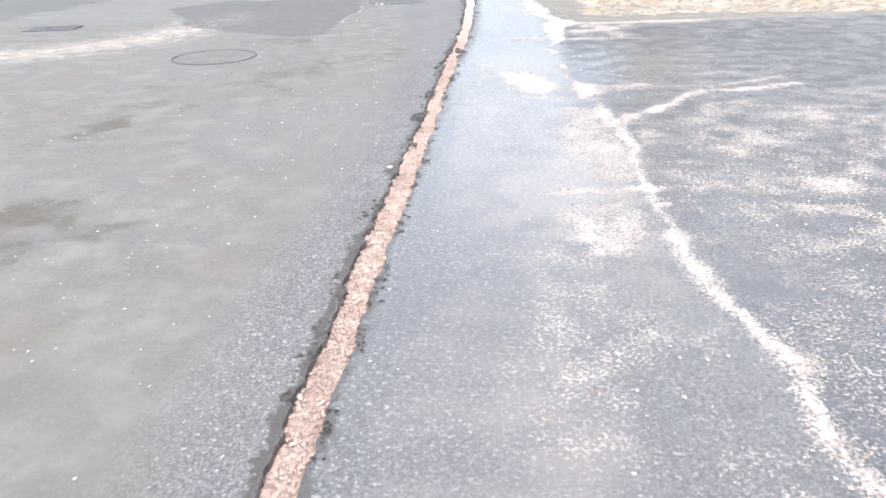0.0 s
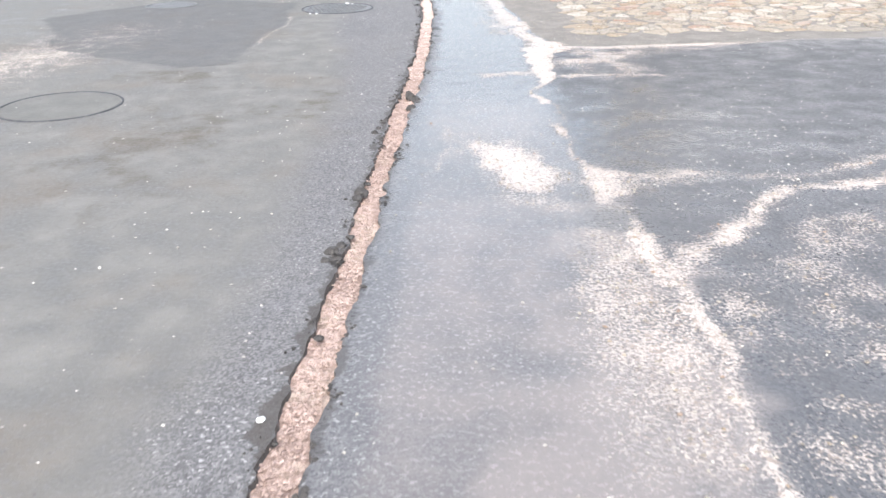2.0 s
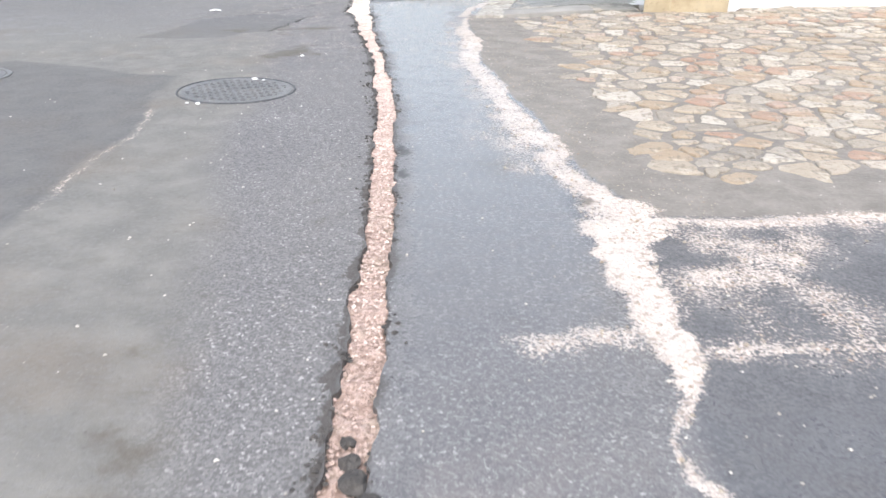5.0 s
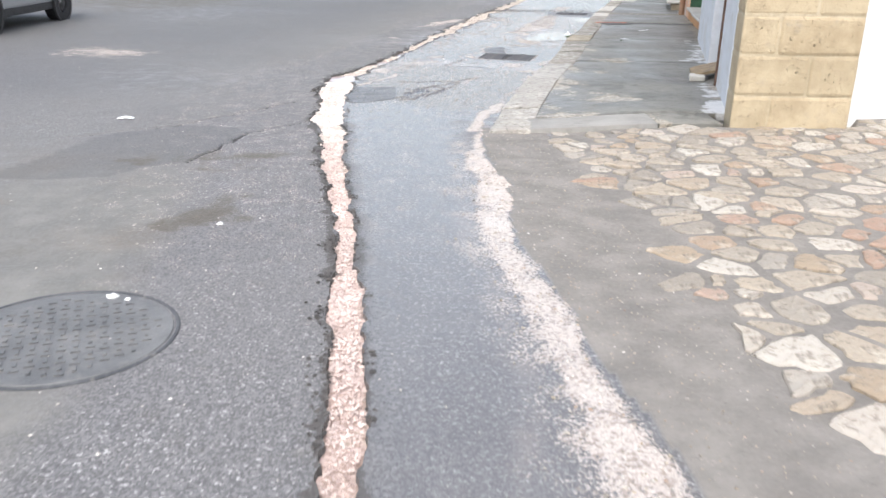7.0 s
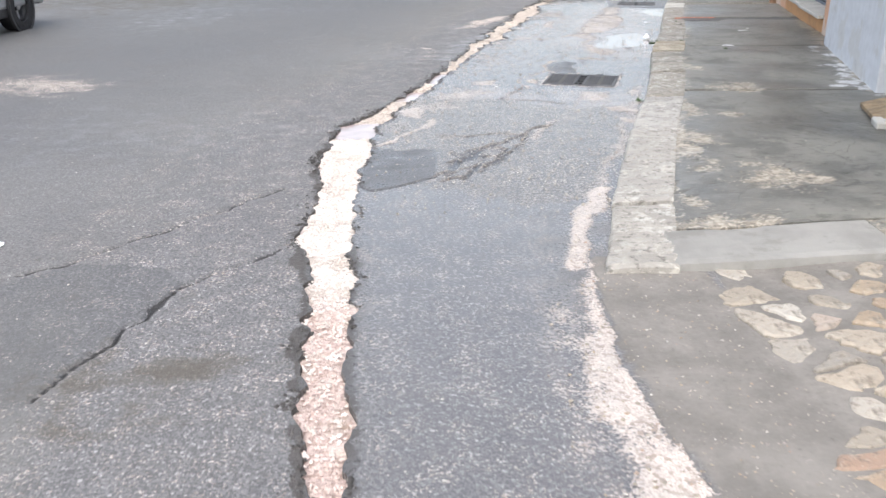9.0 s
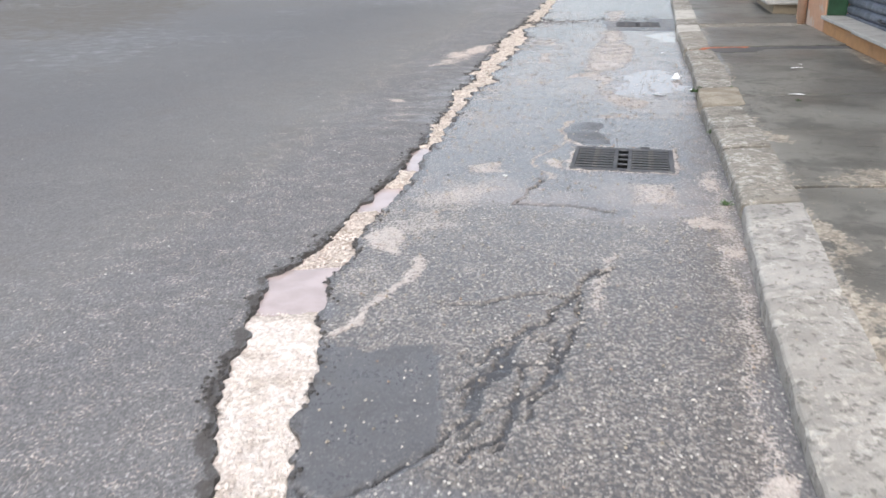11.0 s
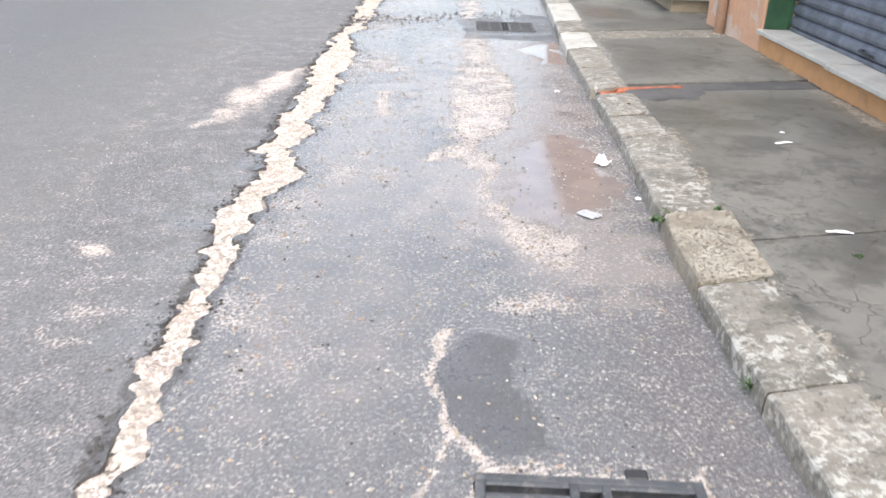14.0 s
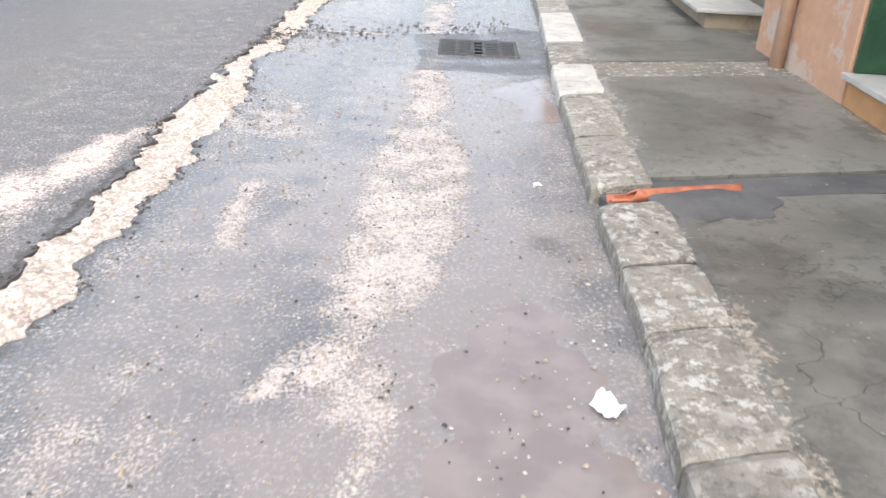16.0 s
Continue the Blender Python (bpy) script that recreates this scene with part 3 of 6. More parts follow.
    s = top(s, band(qx, qy, [(1.8, 7.8), (2.1, 7.88), (2.5, 7.9), (3.2, 8.25)], 0.05, 0.2) * (0.35 + 0.5 * speck))
    s = top(s, band(qx, qy, [(1.78, 6.85), (1.82, 7.0), (2.08, 7.36), (2.43, 7.67), (2.9, 7.9), (3.1, 7.95)], 0.055, 0.16) * (0.5 + 0.45 * speck))
    s = top(s, band(qx, qy, [(1.42, 5.69), (1.63, 5.75), (1.84, 5.73), (2.1, 5.75), (2.36, 5.69)], 0.035, 0.12) * (0.45 + 0.4 * speck))
    s = top(s, patch(qx, qy, [(1.51, 7.2), (1.38, 5.9), (1.4, 5.3), (1.5, 4.9), (1.7, 4.9), (1.84, 5.4), (1.8, 6.2), (1.74, 7.2)], 0.22) * (0.2 + 0.5 * cloudy))
    s = top(s, patch(qx, qy, [(1.48, 5.4), (1.5, 5.05), (1.65, 5.05), (1.66, 5.35)], 0.12) * 0.62)
    s = top(s, patch(qx, qy, [(1.8, 6.9), (2.6, 7.6), (4.0, 8.0), (4.0, 4.6), (2.0, 4.8), (1.86, 5.6)], 0.3) * (0.12 + 0.42 * speck * (0.5 + cloudy)))
    s = top(s, blob(px, py, 2.4, 4.4, 0.9, 0.9) * 0.33)
    s = top(s, blob(px, py, 1.5, 4.2, 0.35, 0.8) * 0.34)
    s = top(s, blob(px, py, 2.5, 3.4, 0.8, 0.8) * 0.33)
    s = top(s, band(px, py, [(0.76, 8.69), (0.89, 8.64), (0.955, 8.35), (0.925, 8.17), (0.92, 7.93), (0.85, 7.88)], 0.012, 0.05) * 0.55)
    # pale drift on the far lane
    s = top(s, band(px, py, [(-5.5, 8.0), (-3.4, 9.2), (-2.5, 10.0), (-2.2, 11.0), (-2.1, 11.8)], 0.45, 1.5) * 0.6)
    s = top(s, band(px, py, [(-0.85, 10.4), (-0.7, 11.1), (-0.72, 11.7), (-0.8, 12.6)], 0.015, 0.06) * 0.55)
    s = top(s, blob(px, py, -3.0, 20.5, 0.6, 0.5) * 0.55)
    # kerb foot, drains, gravel beside the trench
    foot = [(1.05, 16.4), (1.2, 17.1), (1.33, 17.5), (1.55, 18.3), (1.78, 19.2), (2.1, 20.3)]
    s = top(s, band(px, py, foot[:3], 0.05, 0.05) * 0.9)
    s = top(s, band(px, py, foot[2:], 0.04, 0.12) * 0.62)
    s = top(s, patch(qx, qy, [(1.68, 19.55), (1.83, 19.65), (1.9, 19.45), (1.7, 19.4)], 0.08) * 0.85)
    s = top(s, patch(qx, qy, [(1.7, 19.23), (1.88, 19.2), (1.85, 19.02), (1.72, 19.1)], 0.08) * 0.8)
    s = top(s, patch(qx, qy, [(1.56, 20.12), (1.82, 20.15), (1.7, 19.78), (1.54, 19.8)], 0.12) * 0.62)
    s = top(s, patch(qx, qy, [(1.98, 20.2), (2.1, 20.25), (2.08, 20.05), (1.95, 20.02)], 0.08) * 0.7)
    s = top(s, band(qx, qy, [(1.05, 18.6), (1.2, 18.9), (1.26, 19.1)], 0.02, 0.06) * 0.7)
    s = top(s, band(qx, qy, [(0.12, 18.42), (0.26, 18.72), (0.38, 19.02)], 0.025, 0.05) * 0.9)
    s = top(s, patch(qx, qy, [(0.15, 19.38), (0.3, 19.53), (0.36, 19.28), (0.3, 19.08), (0.18, 19.16)], 0.08) * 0.9)
    s = top(s, patch(qx, qy, [(0.35, 19.95), (0.76, 20.22), (0.82, 20.06), (0.48, 19.74)], 0.14) * 0.6)
    s = top(s, patch(qx, qy, [(0.66, 20.55), (0.9, 20.62), (0.9, 20.38), (0.69, 20.38)], 0.09) * 0.68)
    s = top(s, blob(px, py, 0.45, 19.6, 0.3, 0.5) * 0.45)
    s = top(s, blob(px, py, 1.27, 20.62, 0.05, 0.15))
    s = top(s, band(px, py, [(1.32, 20.46), (1.9, 20.31), (2.02, 20.86)], 0.012, 0.03) * 0.8)
    s = top(s, band(px, py, [(1.4, 21.0), (1.68, 20.96)], 0.012, 0.03) * 0.8)
    s = top(s, band(px, py, [(1.44, 21.0), (1.36, 21.2), (1.37, 21.5), (1.5, 21.78)], 0.016, 0.03) * 0.95)
    s = top(s, band(px, py, [(1.36, 21.2), (1.18, 20.9), (1.12, 20.6), (1.11, 20.3)], 0.01, 0.026) * 0.85)
    grainy = 0.45 + 0.6 * vnoise(x, y, 0.1, 29)
    s = top(s, patch(qx, qy, GRAVEL_RUN, 0.25) * grainy * 0.95)
    s = top(s, patch(qx, qy, GRAVEL_HOOK, 0.16) * (0.05 + 0.85 * grainy))
    for d in DRAINS[:2]:
        s = top(s, (in_drain(x, y, d, 0.02) & ~in_drain(x, y, d, -0.004)) * (0.35 + 0.7 * vnoise(x, y, 0.11, 33)))
    s = top(s, blob(px, py, 1.9, 21.9, 0.3, 0.12) * 0.6)
    s = top(s, patch(qx, qy, [(0.5, 24.45), (0.78, 24.5), (1.13, 25.3), (1.36, 26.2), (1.06, 25.97), (0.77, 25.34)], 0.28) * (0.42 + 0.5 * vnoise(x, y, 0.17, 32)))
    s = top(s, patch(qx, qy, [(0.1, 21.8), (0.06, 22.8), (0.28, 22.95), (0.38, 22.66), (0.44, 21.8)], 0.4) * (0.1 + 0.42 * speck))
    s = top(s, patch(qx, qy, [(0.15, 22.6), (0.17, 22.74), (0.29, 22.73), (0.3, 22.6)], 0.1) * 0.7)
    s = top(s, patch(qx, qy, [(1.67, 24.55), (1.74, 25.2), (1.88, 25.28), (1.8, 24.5)], 0.14) * 0.72)
    s = top(s, patch(qx, qy, [(1.8, 23.57), (1.87, 23.78), (1.98, 23.8), (1.9, 23.55)], 0.1) * 0.75)
    s = top(s, patch(qx, qy, [(1.3, 23.5), (1.5, 23.95), (1.62, 23.9), (1.45, 23.3)], 0.25) * (0.2 + 0.5 * speck))
    s = top(s, patch(qx, qy, [(1.3, 23.2), (1.6, 24.6), (1.9, 25.4), (2.25, 25.2), (1.95, 24.0), (1.75, 22.9)], 0.4) * (0.05 + 0.4 * speck))
    s = top(s, blob(px, py, 1.95, 26.2, 0.3, 0.6) * 0.55)
    s = top(s, band(px, py, [(2.1, 28.6), (2.5, 28.5), (2.9, 28.4)], 0.05, 0.1) * 0.7)
    s = top(s, blob(px, py, 2.0, 22.2, 0.9, 0.8) * 0.28)
    s = top(s, smooth01((y - 17) / 1) * smooth01((xr - x + 0.9) / 0.8) * (x > xr) * (0.14 + 0.3 * cloudy))
    s = top(s, 0.22 * smooth01((y - 12) / 3) * smooth01((x - xl + 1.6) / 0.8))
    s = top(s, 0.2 * smooth01((y - 21.5) / 1.5) * smooth01((x - xl + 0.4) / 0.4))
    mud_sheen = top(blob(px, py, 2.6, 24.2, 0.6, 1.5, 15) * 0.75, blob(px, py, 2.2, 22.9, 0.55, 1.1) * 1.0)
    mud_sheen = top(mud_sheen, blob(px, py, 2.5, 24.6, 0.6, 1.4, 15) * 0.95)
    # pale band beside the trench: wet sheen put into the film colour
    mud_sheen = top(mud_sheen, smooth01((y - 21.5) / 1.5) * smooth01((x - xr - 0.1) / 0.15) * smooth01((xr + 0.65 - x) / 0.3) * (0.1 + 0.5 * vnoise(x, y, 0.45, 38)))
    mud_sheen = top(mud_sheen, blob(px, py, 3.0, 26.3, 0.7, 1.4, 15) * 0.8)
    mud_sheen = top(mud_sheen, patch(px, py, [(1.9, 22.1), (2.0, 23.4), (2.1, 24.4), (2.4, 25.6), (2.9, 27.2), (3.6, 27.1), (3.1, 25.4), (2.95, 24.2), (2.75, 23.0), (2.4, 22.0)], 0.5) * (0.55 + 0.4 * cloudy))
    mud_sheen = top(mud_sheen, blob(px, py, 1.7, 19.4, 0.5, 1.0, 15) * 0.85)
    mud_sheen = top(mud_sheen, blob(px, py, 0.75, 19.7, 0.5, 0.7, 15) * 0.75)
    mud_sheen = top(mud_sheen, blob(px, py, 1.2, 19.0, 0.5, 0.4, 15) * 0.5)
    mud_sheen = top(mud_sheen, band(px, py, [(1.06, 11.8), (1.0, 13.4), (0.92, 15.0), (0.9, 16.3)], 0.05, 0.2) * 0.5)
    mud_sheen = top(mud_sheen, blob(px, py, 1.5, 6.0, 0.4, 1.6) * 0.75)
    mud_sheen = top(mud_sheen, blob(px, py, 1.15, 8.6, 0.35, 1.0) * 0.5)
    # film over the whole strip: pale mud, raised to paint in sky glare
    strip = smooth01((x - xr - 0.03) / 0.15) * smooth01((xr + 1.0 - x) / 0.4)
    mud_sheen = top(mud_sheen, strip * (0.42 * (y < 9.5) + 0.4 * smooth01((y - 19.5) / 2)) * (0.5 + vnoise(x, y, 0.8, 19)))
    # tar patches, one painted car shadow, and the dark torn rim of the trench
    tar_shade = inside(px, py, [(-1.1, 10.15), (-0.74, 10.35), (-0.74, 11.3), (-0.82, 12.75), (-0.95, 13.5), (-2.2, 13.9), (-3.2, 12.6), (-2.3, 10.9)]) * 0.5
    tar_shade = top(tar_shade, inside(px, py, [(-1.35, 16.05), (-0.98, 16.42), (-0.6, 16.32), (-0.46, 16.2), (-0.55, 15.8), (-0.66, 15.35), (-1.0, 15.0), (-1.7, 14.9)]) * 0.38)
    tar_shade = top(tar_shade, inside(x + fine, y + fine, [(0.01, 18.17), (0.04, 18.29), (0.11, 18.31), (0.24, 18.25), (0.32, 18.29), (0.4, 18.3), (0.46, 18.28), (0.47, 18.18), (0.46, 18.11), (0.47, 17.95), (0.43, 17.62), (0.2, 17.45), (0.08, 17.5), (0.04, 17.9)]) * 0.62)
    tar_shade = top(tar_shade, inside(px, py, [(1.46, 21.03), (1.37, 21.25), (1.39, 21.55), (1.56, 21.76), (1.7, 21.66), (1.63, 21.35), (1.68, 21.02)]) * 0.65)
    # far left: cast shadow of a parked car, painted as dark asphalt
    tar_shade = top(tar_shade, inside(px, py, [(-4.5, 13.6), (-5.0, 11.4), (-8, 9.5), (-9, 16)]) * 0.4)
    tar_shade = top(tar_shade, inside(px, py, [(2.92, 27.2), (3.87, 27.12), (4.25, 28.6), (3.98, 28.75), (3.7, 28.4), (3.1, 28.4)]) * 0.6)
    for torn_off in ([(0.647, 11.91), (0.726, 11.763), (0.662, 11.718)], [(0.672, 11.532), (0.729, 11.41), (0.684, 11.389)], [(0.577, 11.347), (0.519, 11.263), (0.539, 11.162), (0.591, 11.134)], [(0.718, 11.029), (0.743, 10.955), (0.726, 10.863)]):
        tar_shade = top(tar_shade, inside(x + fine, y, torn_off) * 0.9)
    s, mud_sheen = s * (1 - 0.85 * tar_shade), mud_sheen * (1 - 0.85 * tar_shade)
    rim = np.interp(y, [0, 9.5, 10.5, 16, 19, 40], [0.022, 0.024, 0.02, 0.024, 0.024, 0.02]) * (2.8 * vnoise(x * 0.3, y, 0.06, 21) ** 2 + 1.2 * vnoise(x * 0, y, 0.4, 22) ** 2)
    torn = np.where(x < (xl + xr) / 2, 1 - smooth01((xl - x - rim * 0.8) / 0.035 + 0.45), 1 - smooth01((x - xr - rim * 0.5) / 0.035 + 0.45))
    stain = top(blob(px, py, -1.19, 6.85, 0.14, 0.3) * 0.9, blob(px, py, -0.85, 5.2, 0.4, 0.45) * 0.75)
    stain = top(stain, blob(px, py, -0.32, 14.35, 0.2, 0.25) * 0.95)
    stain = top(stain, blob(px, py, -1.1, 9.85, 0.4, 0.18) * 0.6)
    stain = top(stain, blob(px, py, 0.12, 9.4, 0.16, 0.5) * 0.5)
    stain = top(stain, blob(px, py, -0.5, 15.4, 0.5, 0.25) * 0.6)
    stain = top(stain, smooth01((-2.5 - x - 0.9 * w1) / 2) * smooth01((y - 24 + w1 * 3) / 6) * 0.75)
    stain = top(stain, blob(px, py, 1.15, 11.5, 0.1, 0.25) * 0.5)
    stain = top(stain, blob(px, py, 3.02, 24.5, 0.16, 0.2) * 0.6)
    stain = top(stain, blob(px, py, 1.42, 11.15, 0.06, 0.12) * 0.9)
    stain = top(stain, patch(px, py, [(-2.2, 6.2), (-1.5, 8.4), (-0.2, 10.2), (0.1, 9.0), (-0.6, 7.0), (-1.6, 5.6)], 1.2) * (0.5 * cloudy))
    conc = inside(px * 0.5 + x * 0.5, py * 0.5 + y * 0.5, STRIP) * (1 - 0.7 * (s > 0.8))
    conc = top(conc, inside(x, y, STRIP) * (x > 1.45))
    conc = top(conc, inside(x, y, COBBLED))
    s = s * (1 - 0.85 * top(inside(px, py, COBBLED), inside(x, y, COBBLED))) * (1 - 0.8 * (inside(px, py, STRIP) * (y > 11.15)))
    coarse = patch(qx, qy, [(0.15, 19.95), (0.6, 19.88), (0.92, 19.75), (1.4, 19.55), (1.9, 19.6), (1.6, 18.4), (1.25, 17.4), (0.95, 17.2), (0.3, 17.6), (0.06, 18.5), (0.1, 19.3)], 0.25) * (0.6 + 0.6 * cloudy)
    coarse = coarse * (1 - np.clip(1.5 * tar_shade, 0, 1))
    mud_sheen = mud_sheen * (1 - 0.75 * coarse)
    lane = smooth01((xl - np.interp(y, [0, 9, 12], [0.1, 0.14, 0.6]) - x + 0.1 * w1) / 0.3) * (1 - 0.75 * smooth01((y - 14.5) / 2) + 0.25 * smooth01((y - 19) / 2.5))
    side = 0.6 * smooth01((xl - 0.7 - x) / 2.2) * smooth01((y - 16.5) / 2) * (0.6 + 0.6 * vnoise(x, y, 2.5, 47))
    side = side + smooth01((x - np.interp(y, [p[1] for p in SEAM], [p[0] for p in SEAM]) + 0.02) / 0.05) * (y < 11.2)
    wet = np.where(x < xl, 0.16, 0.42) + 0.4 * smooth01((y - 16.0) / 2.5) * (x > xr - 0.1) + 0.25 * vnoise(x, y, 1.7, 17) + 0.28 * smooth01((x - xr) / 0.15) * smooth01((xr + 0.95 - x) / 0.4)
    wet = wet + 0.25 * blob(x, y, 1.3, 21.8, 0.7, 2.5, 15) + 0.3 * smooth01((y - 18) / 3) * smooth01((x - xr) / 0.15) * smooth01((xr + 1.1 - x) / 0.5)
    flood = np.zeros(np.shape(x))
    for pool in PUDDLES:
        flood = top(flood, patch(px, py, pool, 0.3))
    wet = np.clip(wet, 0, 0.85) * (1 - 0.6 * np.clip(conc, 0, 1)) + 0.25 * flood
    s, mud_sheen = s * (1 - 0.7 * smooth01(flood * 1.3)), top(mud_sheen, 1.0 * smooth01(flood * 1.5))
    cracks = [[(0.07, 17.52), (0.14, 17.43), (0.45, 17.66), (0.6, 18.0), (0.7, 18.2), (0.8, 18.42)], [(0.5, 17.8), (0.66, 18.16), (0.85, 18.12), (0.97, 18.38)],
              [(0.6, 17.85), (0.75, 17.95), (0.9, 18.2), (1.07, 18.8), (1.23, 18.95)], [(0.78, 18.42), (0.88, 18.3), (0.84, 18.05), (0.7, 17.8)],
              [(0.66, 18.16), (0.72, 18.34), (0.86, 18.3)], [(0.9, 19.86), (1.17, 19.8), (1.39, 19.67)], [(0.9, 19.86), (0.98, 20.0), (1.1, 20.3)],
              [(-1.6, 15.95), (-0.98, 16.45), (-0.59, 17.05), (-0.32, 17.48)], [(-0.65, 15.36), (-0.46, 16.2), (-0.12, 16.67)], [(-1.1, 10.2), (-0.9, 10.25), (-0.73, 10.35)],
              [(0.52, 17.84), (0.6, 18.15), (0.72, 18.32), (0.9, 18.49), (1.06, 18.77), (1.17, 18.94)], [(0.52, 17.6), (0.68, 17.84), (0.78, 18.02), (0.88, 18.32)], [(0.55, 18.21), (0.65, 18.06), (0.76, 18.32)], [(0.61, 17.68), (0.71, 17.94), (0.73, 18.24)], [(0.49, 18.65), (0.65, 18.63), (0.84, 18.71), (1.02, 18.64)], [(0.55, 17.73), (0.59, 17.96), (0.57, 18.19)]]
    crack = np.zeros(np.shape(x))
    jx, jy = x + 0.05 * (vnoise(x, y, 0.09, 41) - 0.5), y + 0.05 * (vnoise(x, y, 0.09, 42) - 0.5)
    for line in cracks:
        crack = top(crack, (1 - smooth01(near_line(jx, jy, line)[0] / 0.018)) * (0.6 + 0.7 * vnoise(x, y, 0.15, 43)))
    return {"sand": s, "wet": wet, "tar_shade": np.clip(tar_shade, 0, 1), "conc": np.clip(conc, 0, 1), "mud_sheen": mud_sheen, "lane": lane, "side": side * 1.0, "crack": crack, "rim": torn, "stain": stain, "coarse": coarse}


# ---- building helpers ----
def grid_faces(rows, cols):
    i = np.arange((rows - 1) * (cols - 1))
    a = i // (cols - 1) * cols + i % (cols - 1)
    return np.stack([a, a + 1, a + cols + 1, a + cols], 1)


def sheet(name, verts, faces, material, smooth=True):
    """One mesh from arrays of corners and quads."""
    me = bpy.data.meshes.new(name)
    me.vertices.add(len(verts)), me.loops.add(faces.size), me.polygons.add(len(faces))
    me.vertices.foreach_set("co", np.ascontiguousarray(verts, np.float32).ravel())
    me.loops.foreach_set("vertex_index", np.ascontiguousarray(faces, np.int32).ravel())
    me.polygons.foreach_set("loop_start", np.arange(len(faces), dtype=np.int32) * faces.shape[1])
    me.update(calc_edges=True)
    me.polygons.foreach_set("use_smooth", np.full(len(faces), smooth))
    me.materials.append(material)
    return me


def paint(me, name, values):
    me.attributes.new(name, "FLOAT", "POINT").data.foreach_set("value", np.ascontiguousarray(values, np.float32).ravel())


def mesh_of(name, bm, material, smooth=False):
    me = bpy.data.meshes.new(name)
    bmesh.ops.recalc_face_normals(bm, faces=bm.faces[:])
    bm.to_mesh(me)
    bm.free()
    if smooth:
        me.polygons.foreach_set("use_smooth", np.full(len(me.polygons), True))
    me.materials.append(material)
    return me


def part(name, bm, material, parent=None, label="", smooth=False):
    ob = new(name, bm if isinstance(bm, bpy.types.Mesh) else mesh_of(name, bm, material, smooth))
    if parent:
        ob.parent = parent
    return tagged(ob, label)


def box(x0, x1, y0, y1, z0, z1, bevel=0.0, bm=None, segments=1):
    bm = bm or bmesh.new()
    m = Matrix.Translation(((x0 + x1) / 2, (y0 + y1) / 2, (z0 + z1) / 2)) @ Matrix.Diagonal((x1 - x0, y1 - y0, z1 - z0, 1))
    made = bmesh.ops.create_cube(bm, size=1, matrix=m)
    if bevel:
        edges = list({e for v in made["verts"] for e in v.link_edges})
        bmesh.ops.bevel(bm, geom=edges, offset=bevel, segments=segments, affect="EDGES", profile=0.6)
    return bm


def disc(radius, z0, z1, sides=48, inner=0.0, bm=None, where=(0, 0)):
    """A solid disc, or a ring where inner is given."""
    bm = bm or bmesh.new()
    ring = lambda r, z: [bm.verts.new((where[0] + r * math.cos(math.tau * i / sides), where[1] + r * math.sin(math.tau * i / sides), z)) for i in range(sides)]
    c = min(0.004, (z1 - z0) / 2)
    loops = [ring(radius, z0), ring(radius, z1 - c), ring(radius - c, z1)]
    if inner:
        loops += [ring(inner + c, z1), ring(inner, z1 - c), ring(inner, z0)]
    for a, b in zip(loops, loops[1:]):
        for i in range(sides):
            bm.faces.new((a[i], a[(i + 1) % sides], b[(i + 1) % sides], b[i]))
    if not inner:
        bm.faces.new(loops[-1])
        bm.faces.new(loops[0][::-1])
    return bm


def tube(pts, radius, sides=14, bm=None):
    bm = bm or bmesh.new()
    rings = []
    for i, p in enumerate(pts):
        ahead = (Vector(pts[min(i + 1, len(pts) - 1)]) - Vector(pts[max(i - 1, 0)])).normalized()
        turn = ahead.to_track_quat("Z", "Y")
        rings.append([bm.verts.new(Vector(p) + turn @ Vector((radius * math.cos(math.tau * k / sides), radius * math.sin(math.tau * k / sides), 0))) for k in range(sides)])
    for a, b in zip(rings, rings[1:]):
        for k in range(sides):
            bm.faces.new((a[k], a[(k + 1) % sides], b[(k + 1) % sides], b[k]))
    bm.faces.new(rings[0][::-1]), bm.faces.new(rings[-1])
    return bm


def thing(name, m, label, category, group="", kind=""):
    ob = new(name)
    ob.empty_display_size = 0.1
    ob.matrix_world = m
    return tagged(ob, label, category, group, kind)


